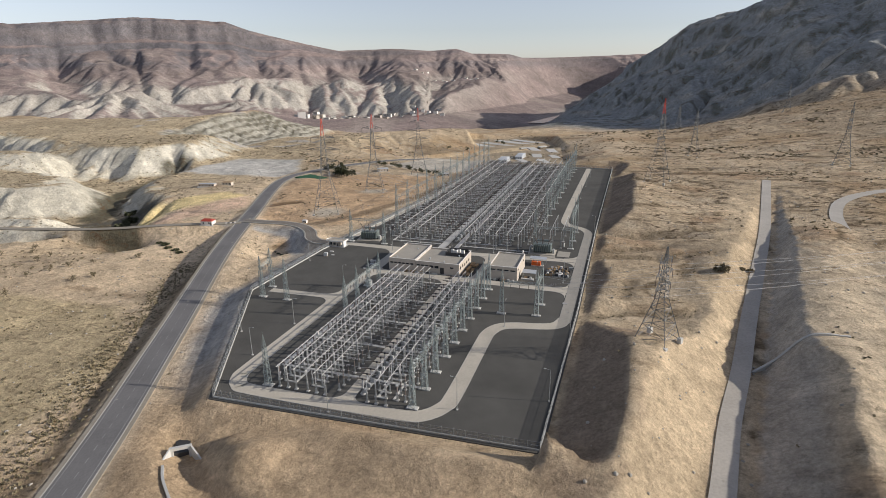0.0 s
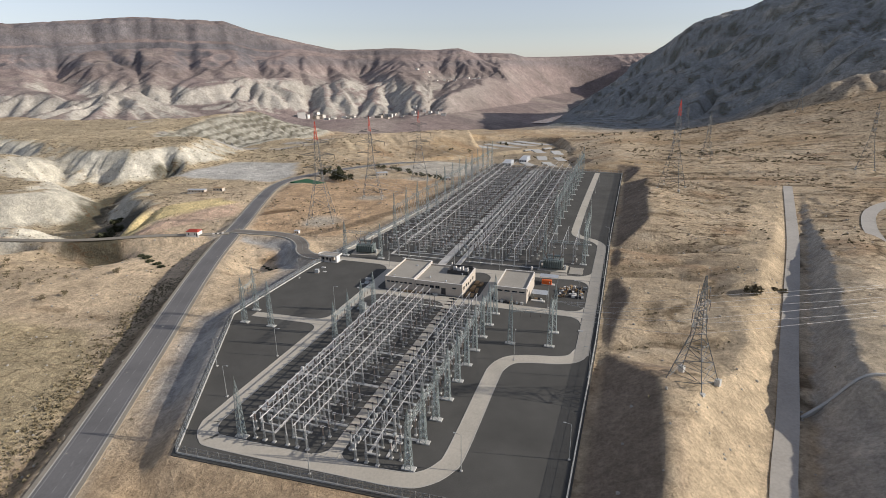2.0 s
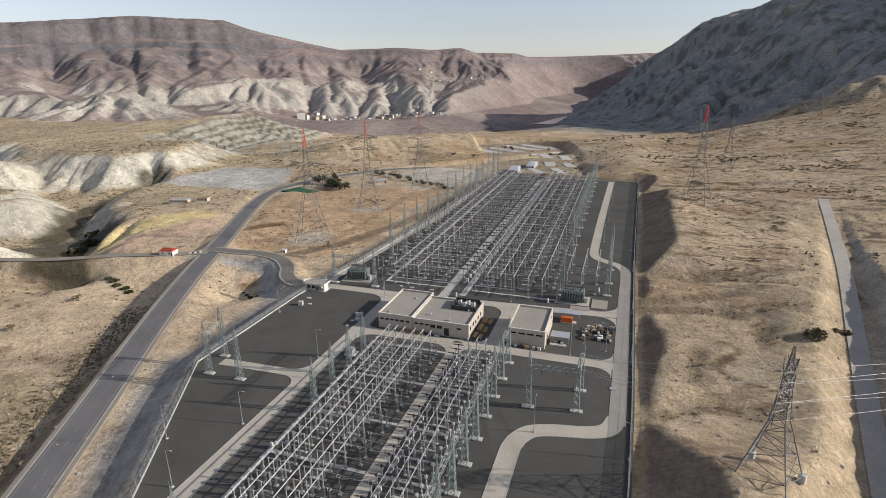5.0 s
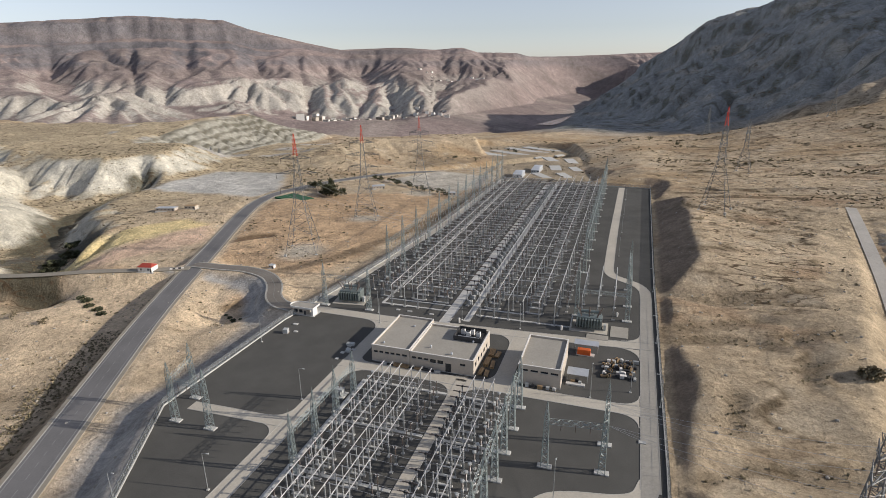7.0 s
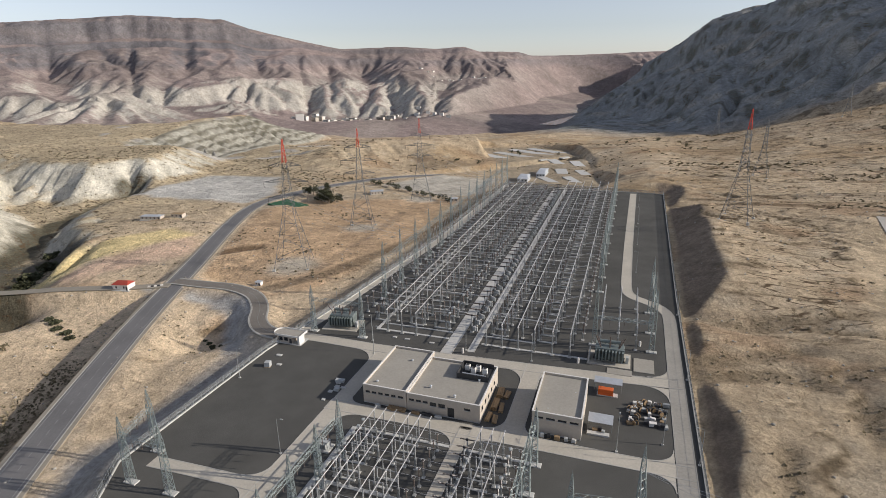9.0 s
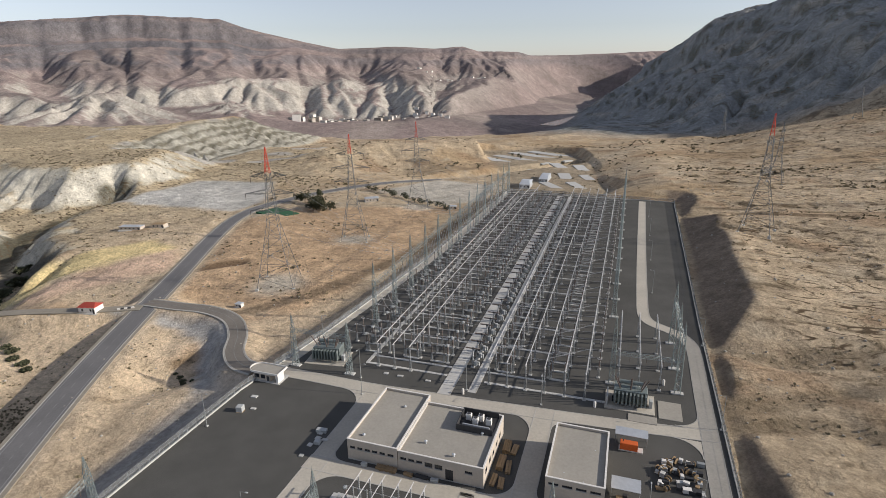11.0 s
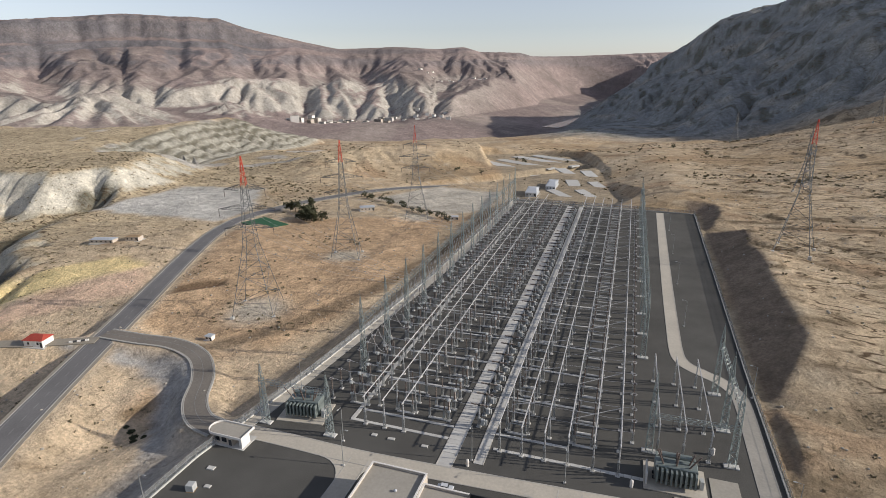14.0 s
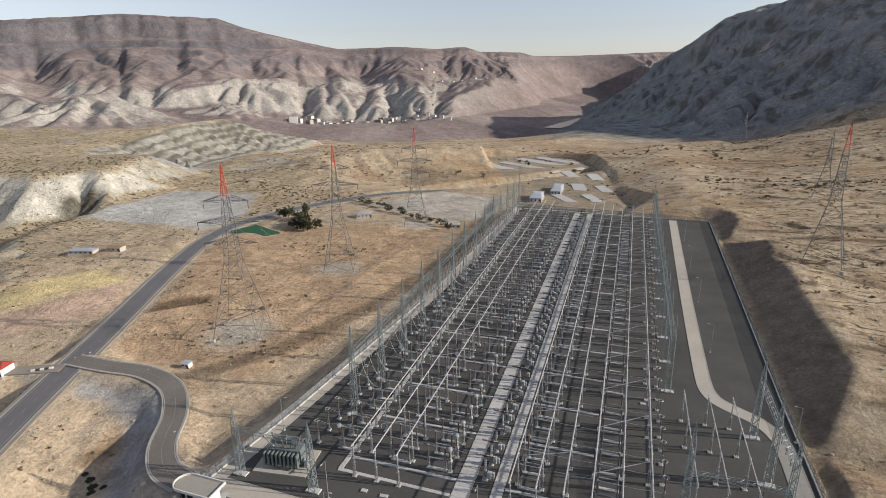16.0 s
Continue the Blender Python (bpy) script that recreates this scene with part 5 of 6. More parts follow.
# ---- power transformers ----
def power_transformer(x, y, turn, label):
    ob = thing("power_transformer", label, "transformer", at=(x, y, 0), turn=turn)
    part("bund", Shape().box(0, 0, -0.1, 12.5, 9.0, 0.35), CONCRETE, ob, "concrete oil bund")
    t = part("tank", Shape().bevelled(0, 0, 0.8, 8.4, 3.2, 3.6, 0.15), TRAFO, ob)
    for i in range(6):
        part("rib", Shape().box(-3.6 + i * 1.44, -1.68, 1.0, 0.16, 0.2, 3.2), TRAFO, t)
    for s in (-1, 1):
        for i in range(9):
            part("radiator", Shape().bevelled(-3.8 + i * 0.95, s * 2.6, 1.1, 0.42, 1.3, 3.1, 0.05), TRAFO, ob)
    part("conservator", Shape().rod((-3, 0.9, 5.6), (3, 0.9, 5.6), 0.55, 10), TRAFO, ob)
    part("rail", Shape().box(0, -0.8, 0.25, 9, 0.5, 0.55).box(0, 0.8, 0.25, 9, 0.5, 0.55), DARK, ob)
    for i in range(3):
        for yy, lean, n in ((-0.8, -1.6, 4.4), (0.2, 0.5, 2.4)):
            c = Shape().ribs(0, 0, 0, n, 0.24, 8, 7)
            part("bushing", Shape().add([(-2.6 + i * 2.6 + px + (i - 1) * 0.36 * pz, yy + py + lean * pz / n, 4.4 + pz) for px, py, pz in c.v], c.f), BROWNCER, ob)
    part("cabinet", Shape().bevelled(5.2, -1.0, 0.25, 0.8, 1.4, 2.0, 0.05), CASE, ob)
    ob.scale = (1.22, 1.22, 1.22)
    return ob


power_transformer(35.6, 51.8, 0, "grey-green power transformer with radiators and slanting bushings")
power_transformer(-73, 48.5, 8, "grey-green power transformer beside the slab road")
solid("fire_wall", Shape().bevelled(28.6, 51, 0, 0.4, 6, 3.4, 0.05), SLAB, "grey concrete screen wall beside the transformer", "wall")
small = thing("station_transformer", "small pale station transformer with cooling fins", "transformer", at=(-39.5, -24.5, 0))
part("tank", Shape().bevelled(0, 0, 0.4, 3.0, 2.0, 2.4, 0.1), CASE, small)
for i in range(5):
    part("fin", Shape().bevelled(-1.2 + i * 0.6, -1.4, 0.7, 0.2, 0.8, 1.8, 0.04), CASE, small)
part("plinth", Shape().box(0, 0, -0.1, 4.4, 4.0, 0.5), SLAB, small)
for i in range(3):
    part("bushing", Shape().ribs(-1 + i, 0.2, 2.8, 4.4, 0.16, 6, 5), BROWNCER, small)
for x, y, sx, sy in ((39.5, 43.5, 8.5, 4.0), (47.8, 50.5, 7.0, 10.0)):
    solid("slab_bed", Shape().bevelled(x, y, -0.1, sx, sy, 0.3, 0.05), ROOF, "flat concrete bed beside the transformer", "slab")


# ---- cable trenches with cover slabs ----
slab_mesh = {}


def trench(p, q, width=1.1, step_m=2.0):
    """A covered trench: one cover slab after another, with open joints."""
    d = math.dist(p, q)
    n = max(1, round(d / step_m))
    turn = math.degrees(math.atan2(q[1] - p[1], q[0] - p[0]))
    ob = tagged(thing("cable_trench", "cable trench covered with pale concrete slabs", "trench", "cable trenches", "structure", (p[0], p[1], 0), turn))
    key = (round(d / n, 2), width)
    if key not in slab_mesh:
        slab_mesh[key] = Shape().bevelled(0, 0, -0.05, d / n - 0.06, width, 0.22, 0.03).mesh("slab", SLAB)
    for i in range(n):
        s = part("slab", slab_mesh[key], SLAB, ob)
        s.location = ((i + 0.5) * d / n, rnd.uniform(-0.03, 0.03), rnd.uniform(0, 0.03))


for y in (-104.5, -82.0, -60.0, -36.5, -13.2):
    trench((-35.5, y), (-5.6, y))
    trench((-1.2, y), (17.5, y))
trench((-35.8, -105), (-35.8, -13), 1.5, 2.4)
for x in (-24.8, -0.1, 6.0, 11.5):
    trench((x, -114), (x, -105.2), 0.8)
trench((-58, 50), (-26.2, 50))
trench((-12.5, 49.5), (29, 49.5))
trench((-57.5, 50), (-57.5, 340), 1.3, 3.0)
for k, y in enumerate(B_MID):
    trench((-56.5, y - 8.6), (-26.2, y - 8.6), 1.0, 3.2)
    trench((-13.2, y - 8.0), (7.6, y - 8.0), 1.0, 3.2)
trench((-23.7, 44), (-23.7, 164), 4.3, 2.0)
trench((-14.9, 46), (-14.9, 166), 2.7, 2.0)

# marshalling cabinets and bollards
spots = [(-35.6, -82.6), (-35.6, -59.9), (-35.6, -37.2)]
for x, y in spots:
    c = thing("control_cabinet", "white outdoor control cabinet on a plinth", "cabinet", "control cabinets", at=(x, y + 1.6, 0))
    part("body", Shape().bevelled(0, 0, 0.3, 0.9, 0.7, 1.8, 0.06), WHITEWALL, c)
    part("door", Shape().box(0, -0.37, 0.45, 0.8, 0.04, 1.5), CASE, c)
    part("plinth", Shape().box(0, 0, -0.05, 1.1, 0.9, 0.35), SLAB, c)
for y in B_MID:
    for d in (-6, 0, 6):
        c = thing("control_cabinet", "light grey breaker cabinet beside the path", "cabinet", "breaker cabinets", at=(-17.3, y + d + 1.2, 0))
        part("body", Shape().bevelled(0, 0, 0.1, 0.9, 0.8, 1.7, 0.06), CASE, c)
for x, y in ((-47.6, 44.8), (-31.5, 44.5), (-42.0, 44.6), (-52.6, 7.6), (-52.0, 5.2), (-52.7, 1.8), (-52.5, -3.1), (-49.6, 5.1), (-80, 12), (-84, 18), (20.7, 107), (56, -20)):
    solid("inspection_chamber", Shape().bevelled(x, y, -0.05, rnd.uniform(1.2, 2.2), rnd.uniform(1.0, 1.5), 0.35, 0.05, rnd.uniform(-0.1, 0.1)), SLAB, "low pale concrete inspection chamber on the gravel", "chamber", group="inspection chambers")
for x, y in ((-17.5, 40.5), (46.5, 66), (25, 46)):
    solid("bollard", Shape().lathe(x, y, [(0.45, 0), (0.45, 1.6), (0.38, 2.0), (0.2, 2.15)], 10), WHITEWALL, "white cylindrical post beside the path", "bollard")


# ---- lamps, fences ----
def lamp_post(h=11.5):
    ob = prototype("lamp_post", "tall galvanised lamp post with a single arm", "lamp", "yard lamps")
    part("base", Shape().bevelled(0, 0, -0.1, 0.7, 0.7, 0.4, 0.05), SLAB, ob)
    part("pole", Shape().rod((0, 0, 0.2), (0, 0, h), 0.13, 8, 0.07), STEEL, ob)
    part("arm", Shape().rod((0, 0, h - 0.05), (1.5, 0, h + 0.25), 0.05, 6), STEEL, ob)
    part("head", Shape().bevelled(1.8, 0, h + 0.18, 0.8, 0.3, 0.16, 0.05), CASE, ob)
    return ob


spread(lamp_post(), [(x, y, 0, 0, 0, a) for x, y, a in ((-51, -73.8, 0), (-51.2, -102, 0), (-5.6, -126, 90), (32.6, -113, 180), (-67.9, -86.6, 0), (-50.4, -30.4, 0), (34.6, -51, 90), (59.5, -100, 180), (61.5, -55, 180), (61.6, 0, 180), (61.8, 45, 180), (8.5, 42, -90), (-50, 30.2, 0), (-55, 39.5, -90), (62, 100, 180), (45, 150, 180), (45.5, 200, 180), (46, 250, 180), (46.5, 300, 180), (52.5, 6, 180), (-88, 0, 0), (40, -1, 90), (-17, 43, -90), (-82, 60, 0), (-77, 120, 0))])

net = bpy.data.materials.new("wire_netting")
net.use_nodes = True
nt = net.node_tree
clear, mixer = nt.nodes.new("ShaderNodeBsdfTransparent"), nt.nodes.new("ShaderNodeMixShader")
nt.nodes["Principled BSDF"].inputs["Base Color"].default_value = (0.3, 0.32, 0.33, 1)
nt.nodes["Principled BSDF"].inputs["Metallic"].default_value = 0.4
mixer.inputs[0].default_value = 0.22
nt.links.new(clear.outputs[0], mixer.inputs[1])
nt.links.new(nt.nodes["Principled BSDF"].outputs[0], mixer.inputs[2])
nt.links.new(mixer.outputs[0], nt.nodes["Material Output"].inputs[0])
post_mesh = Shape().rod((0, 0, -0.2), (0, 0, 2.6), 0.06, 5).rod((0, 0, 2.6), (0.35, 0, 2.95), 0.04, 4).mesh("post", STEEL)
inset = [(x * 0.985 + 0.2, y * 0.994 + 0.4) for x, y in PLATFORM]
for a, b in zip(inset, inset[1:] + inset[:1]):
    d = math.dist(a, b)
    ob = thing("fence", "wire mesh fence with steel posts on a low concrete footing wall", "fence", "yard fence", "structure", (a[0], a[1], 0), math.degrees(math.atan2(b[1] - a[1], b[0] - a[0])))
    n = round(d / 3.5)
    for i in range(n):
        p = part("post", post_mesh, STEEL, ob)
        p.location = (i * d / n, 0, 0.3)
        p.rotation_euler[2] = -math.pi / 2
    part("footing_wall", Shape().box(d / 2, 0, -0.3, d, 0.35, 0.75), SLAB, ob)
    part("netting", Shape().box(d / 2, 0, 0.45, d, 0.03, 2.3), net, ob)
    for z in (0.6, 1.7, 2.8):
        part("wire", Shape().rod((0, 0, z), (d, 0, z), 0.03, 4), STEEL, ob)


# ---- pylons and lines ----
def pylon(x, y, h, base, arms, red, label, turn=0.0, z=None):
    """A lattice pylon: splayed legs, body, cross-arms, and a red peak where it has one."""
    z = ground_z(x, y) - 0.4 if z is None else z
    ob = thing("pylon", label, "pylon", at=(x, y, z), turn=turn)
    waist, r = h * 0.45, 0.13
    part("lower_mast", lattice_shape(base, base * 0.3, waist, 5, r * 1.1, 0, brace=0.11), PYLONSTEEL, ob)
    part("body", lattice_shape(base * 0.3, base * 0.12, h * 0.37, 9, r * 0.9, waist, brace=0.1), PYLONSTEEL, ob)
    part("peak", lattice_shape(base * 0.12, 0.3, h * 0.18, 5, r * 0.8, h * 0.82, brace=0.08), REDPAINT if red else PYLONSTEEL, ob, "red-painted peak" if red else "")
    for zz, reach in arms:
        for s in (-1, 1):
            w = base * 0.1
            a = Shape()
            for yy in (-w, w):
                a.rod((s * w, yy, zz), (s * reach, 0, zz + 0.4), 0.09, 4).rod((s * w, yy, zz + 2.4), (s * reach, 0, zz + 0.4), 0.09, 4)
                for t in (0.25, 0.5, 0.75):
                    a.rod((s * (w + (reach - w) * t), yy * (1 - t), zz + 0.4 * t), (s * (w + (reach - w) * t), yy * (1 - t), zz + 2.4 - 2.0 * t), 0.06, 3)
                    a.rod((s * (w + (reach - w) * t), yy * (1 - t), zz + 0.4 * t), (s * (w + (reach - w) * (t - 0.25)), yy * (1.25 - t), zz + 2.4 - 2.0 * (t - 0.25)), 0.06, 3)
            arm = part("arm", a, PYLONSTEEL, ob)
            part("insulator_string", Shape().ribs(s * reach, 0, zz - 3.0, zz + 0.3, 0.16, 6, 7), BROWNCER, arm)
    for a, b in ((-1, -1), (1, -1), (1, 1), (-1, 1)):
        part("footing", Shape().bevelled(a * base / 2, b * base / 2, -1.5, 1.6, 1.6, 2.2, 0.15), SLAB, ob)
    return ob


BIG = [(40, 11), (49, 12.5), (58, 9)]
pylon(-144, 120, 73, 19, BIG, True, "tall lattice pylon with a red peak on stony ground", 20)
pylon(-142.5, 205, 71, 17, BIG, True, "tall lattice pylon with a red peak in the dry field", 20)
pylon(-141, 320, 73, 18, BIG, True, "tall lattice pylon with a red peak beside the pale lot", 20)
pylon(105, 246, 69, 17, [(36, 10), (44, 11.5), (52, 8)], True, "tall lattice pylon with a red peak on the hillside", 70)
pylon(92.6, -62.5, 35, 11.5, [(20, 5.5), (25, 6), (29.5, 4.5)], False, "lattice angle pylon beside the cut bank", 60)
pylon(150, 420, 52, 13, [(30, 9), (37, 10), (44, 7)], False, "distant lattice pylon on the hillside", 70)
pylon(275, 360, 58, 14, [(34, 9), (41, 10), (48, 7)], False, "distant lattice pylon among low scrub", 70)
pylon(330, 820, 46, 11, [(27, 8), (33, 9), (38, 6)], False, "small far pylon at the foot of the mountain", 70)
pylon(170, 880, 46, 11, [(27, 8), (33, 9), (38, 6)], False, "small far pylon near the dark slope", 70)


def span(p, q, sag, r=0.05):
    pts = [(p[0] + (q[0] - p[0]) * t, p[1] + (q[1] - p[1]) * t, p[2] + (q[2] - p[2]) * t - 4 * sag * t * (1 - t)) for t in np.linspace(0, 1, 17)]
    solid("power_line", Shape().tube(pts, r, 4), ALU, "thin sagging overhead conductor", "power line", group="overhead conductors")


zt = ground_z(92.6, -62.5)
for z, reach in ((20, 5.5), (25, 6), (29.5, 4.5)):
    for s in (-1, 1):
        a = radians(60)
        px, py = 92.6 + s * reach * math.cos(a), -62.5 + s * reach * math.sin(a)
        span((px, py, zt + z - 2.5), (430 + s * 4, 90 - s * 7, 44 + z), 9, 0.035)
        span((px, py, zt + z - 2.5), (45.7, -30 + s * 5, 14.2), 1.5, 0.035)
for i, (px, py) in enumerate(((-144, 120), (-142.5, 205), (-141, 320))):
    for z, reach in BIG:
        for s in (-1, 1):
            span((px + s * reach * 0.94, py + s * reach * 0.34, ground_z(px, py) + z - 2.8), (-65.2, LY[min(13, 2 + 4 * i)] + (3 if s > 0 else -3) + (z - 49) * 0.3, 21.5), 3.5, 0.04)


# ---- rounded corners where the service roads meet ----
def corner_fill(cx, cy, r, sx, sy):
    """The concrete between two roads and the rounded edge of a gravel bed; cx, cy is the crossing of the two road edges."""
    global lift
    lift += 0.0015
    arc = [(cx + sx * (r - r * math.sin(a)), cy + sy * (r - r * math.cos(a))) for a in np.linspace(0, math.pi / 2, 8)]
    pts = [(cx, cy)] + arc
    area = sum(a[0] * b[1] - b[0] * a[1] for a, b in zip(pts, pts[1:] + pts[:1]))
    ob = solid("pavement_corner", Shape().prism(pts if area > 0 else pts[::-1], -0.1, lift - 0.02), CONCRETE, "rounded concrete corner between service roads", "road", "structure")
    part("kerb", Shape().strip([(x, y, lift + 0.05) for x, y in arc], 0.28, 0.2), KERB, ob)


lift = 0.062
for c in ((-44.1, -7.1, 7, 1, -1), (-5.2, -7.1, 7, -1, -1), (-1.6, -7.1, 7, 1, -1), (55.2, -7.1, 6, -1, -1), (55.4, -1.6, 6, -1, 1), (55.6, 37.2, 8, -1, -1), (55.8, 43.4, 7, -1, 1), (13.3, -1.6, 5, 1, 1), (7.3, -1.6, 6, -1, 1), (7.3, 34.6, 8, -1, -1), (13.3, 35.2, 5, 1, -1), (-49.4, 31.8, 9, -1, -1), (-44.1, 31.8, 4, 1, -1), (-5.2, -118.6, 4, -1, 1), (-1.6, -118.6, 4, 1, 1), (-49.5, -41.1, 6, -1, 1), (-49.5, -45.3, 6, -1, -1), (-44.1, -1.7, 4, 1, 1)):
    corner_fill(*c)

# ---- clutter round the buildings ----
rnd = random.Random(11)
car = thing("parked_car", "white parked car behind the control building", "car", at=(-20.5, 30.2, 0), turn=4)
part("body", Shape().bevelled(0, 0, 0.35, 4.2, 1.75, 0.6, 0.12), CARPAINT, car)
cab = part("cabin", Shape().box(-0.2, 0, 0.95, 2.3, 1.55, 0.5, 0, 0.8), GLASS, car)
part("roof", Shape().bevelled(-0.2, 0, 1.45, 1.8, 1.24, 0.06, 0.03), CARPAINT, cab)
for x in (-1.35, 1.35):
    for y in (-0.78, 0.78):
        w = part("wheel", Shape().rod((x, y - 0.1, 0.32), (x, y + 0.1, 0.32), 0.32, 12), DARK, car)
        part("rim", Shape().rod((x, y - 0.115, 0.32), (x, y + 0.115, 0.32), 0.18, 8), ALU, w)


def timber_stack(x, y, sx, sy, h, turn=0):
    ob = thing("timber_stack", "stack of weathered timber planks on bearers", "timber", "timber stacks", at=(x, y, 0), turn=turn)
    n = max(2, int(h / 0.3))
    for k in range(n):
        m = max(2, int(sx / 0.55))
        for i in range(m):
            part("plank", Shape().box(-sx / 2 + (i + 0.5) * sx / m, rnd.uniform(-0.15, 0.15), 0.1 + k * 0.3, sx / m - 0.08, sy, 0.24), TIMBER, ob)


for a in ((2.6, 17.5, 2.2, 5.0, 1.2, 3), (4.9, 17.0, 1.6, 4.2, 0.9, -4), (2.4, 10.5, 2.0, 5.5, 1.2, 0), (4.6, 9.5, 1.5, 5.0, 0.6, 6), (1.9, 3.5, 1.4, 4.4, 0.9, -2), (4.0, 3.0, 1.6, 4.0, 0.6, 5), (-27, -1.2, 6, 1.6, 0.9, 0)):
    timber_stack(*a)
for i in range(58):
    x, y = rnd.uniform(43, 54.5), rnd.uniform(13.5, 26)
    if i % 4 == 0:
        r = rnd.uniform(0.6, 0.95)
        ob = thing("cable_drum", "worn wooden cable drum lying among stored goods", "cable drum", "goods stored in the yard", at=(x, y, 0), turn=rnd.uniform(0, 180))
        for s in (-0.5, 0.5):
            part("flange", Shape().rod((0, s - 0.06, r), (0, s + 0.06, r), r, 12), TIMBER, ob)
        part("core", Shape().rod((0, -0.44, r), (0, 0.44, r), r * 0.6, 10), DARK, ob)
    else:
        ob = thing("crate", "pale slatted crate among stored goods", "crate", "goods stored in the yard", at=(x, y, 0), turn=rnd.uniform(-20, 20))
        a, b, h = rnd.uniform(0.9, 2.2), rnd.uniform(0.8, 1.4), rnd.uniform(0.5, 1.3)
        part("box", Shape().bevelled(0, 0, 0.15, a, b, h, 0.04), rnd.choice((SLAB, CASE, DARK, WHITEWALL, DARK, TIMBER, STEEL)), ob)
        part("pallet", Shape().box(0, 0, 0, a + 0.1, b + 0.1, 0.14), DARK, ob)
for x, y, w in ((33.6, 6.6, 1.4), (36.0, 6.2, 1.0), (35.0, 7.6, 1.2), (19, -0.6, 1.2), (21, -0.4, 0.9), (23.4, -0.6, 1.6), (26, -0.4, 1.1), (28.2, -0.5, 1.2), (-20.5, -1.4, 2.6), (-16.8, -1.2, 3.6), (-13.0, -1.3, 2.2), (-33.5, -1.6, 1.6)):
    ob = thing("crate", "stored crate against the building wall", "crate", "goods along the walls", at=(x, y, 0), turn=rnd.uniform(-6, 6))
    part("box", Shape().bevelled(0, 0, 0.12, w, 0.9, rnd.uniform(0.7, 1.3), 0.05), rnd.choice((CASE, TIMBER, DARK, SLAB)), ob)
    part("pallet", Shape().box(0, 0, 0, w + 0.1, 1.0, 0.12), TIMBER, ob)


# generator, canopies and the stone drain
gen = thing("generator", "orange generator on a skid under a grey canopy", "generator", at=(35.6, 27.6, 0))
part("case", Shape().bevelled(0, 0, 0.35, 4.8, 2.0, 2.1, 0.1), ORANGE, gen)
part("skid", Shape().box(0.6, 0, 0, 6.6, 2.2, 0.35), SLAB, gen)
part("exhaust", Shape().rod((-1.6, 0, 2.4), (-1.6, 0, 3.2), 0.12, 8), DARK, gen)


def canopy(x, y, sx, sy, h, label):
    ob = thing("canopy", label, "canopy", at=(x, y, 0))
    part("roof", Shape().add([(-sx / 2, -sy / 2, h), (sx / 2, -sy / 2, h), (sx / 2, sy / 2, h + 0.5), (-sx / 2, sy / 2, h + 0.5), (-sx / 2, -sy / 2, h + 0.12), (sx / 2, -sy / 2, h + 0.12), (sx / 2, sy / 2, h + 0.62), (-sx / 2, sy / 2, h + 0.62)], [(3, 2, 1, 0), (4, 5, 6, 7), (0, 1, 5, 4), (1, 2, 6, 5), (2, 3, 7, 6), (3, 0, 4, 7)]), SHEET, ob)
    for a in (-1, 1):
        for b in (-1, 1):
            part("post", Shape().rod((a * (sx / 2 - 0.2), b * (sy / 2 - 0.2), 0), (a * (sx / 2 - 0.2), b * (sy / 2 - 0.2), h + (0.45 if b > 0 else 0.05)), 0.08, 6), STEEL, ob)


canopy(36.2, 31.2, 9.0, 3.2, 3.0, "pale sheet-metal canopy beside the generator")
canopy(35.0, 9.2, 7.2, 4.2, 2.8, "pale sheet-metal canopy over stored goods")
solid("loading_slab", Shape().bevelled(34.6, 5.4, -0.05, 6.4, 1.6, 0.6, 0.05), SLAB, "pale concrete loading slab", "slab")
drum = thing("storage_box", "pale box standing alone on the gravel", "box", at=(-83.2, 9.8, 0), turn=12)
part("box", Shape().bevelled(0, 0, 0.1, 2.0, 2.0, 1.9, 0.08), CASE, drum)
part("skid", Shape().box(0, 0, 0, 2.2, 2.2, 0.1), TIMBER, drum)
for x, y, w in ((-52.6, 8.4, 3.2), (-51, 3.2, 1.8)):
    solid("panel_stack", Shape().bevelled(x, y, 0, w, 1.6, 0.9, 0.05, 0.1), CASE, "pale stack of panels on the gravel", "panels")
portal = thing("culvert", "pale concrete culvert mouth with splayed wing walls", "culvert", at=(-42.5, -149.2, ground_z(-42.5, -149.2)), turn=37)
part("headwall", Shape().box(-2.6, 0, -1.5, 1.0, 0.9, 4.6).box(2.6, 0, -1.5, 1.0, 0.9, 4.6).box(0, 0, 3.1, 6.2, 0.9, 1.0), SLAB, portal)
for side, reach, out in ((-1, 10.5, 4.6), (1, 5.5, 3.2)):
    x0, x1 = side * 2.7, side * (2.7 + out)
    wing = [(x0, -0.4, -1.5), (x1, -reach, -1.5), (x1 + side * 0.5, -reach, -1.5), (x0 + side * 0.5, -0.4, -1.5)]
    wing += [(x0, -0.4, 4.1), (x1, -reach, 1.6), (x1 + side * 0.5, -reach, 1.6), (x0 + side * 0.5, -0.4, 4.1)]
    part("wing_wall", Shape().add(wing, [(0, 1, 2, 3), (4, 5, 6, 7), (0, 1, 5, 4), (1, 2, 6, 5), (2, 3, 7, 6), (3, 0, 4, 7)]), SLAB, portal)
# solid block behind the headwall; its dark colour stands in for the shaded opening
part("barrel", Shape().box(0, 4.5, -1.4, 4.2, 8.0, 3.0), DARK, portal, "dark mouth of the barrel")
wall_line = [(x, y, ground_z(x, y) + 0.9) for x, y in ((-40.5, -158), (-36, -162.5), (-30, -167), (-22, -172.5))]
solid("ditch_wall", Shape().strip(bezier(wall_line, 4), 0.7, 2.5), SLAB, "pale concrete wall along the ditch", "wall")
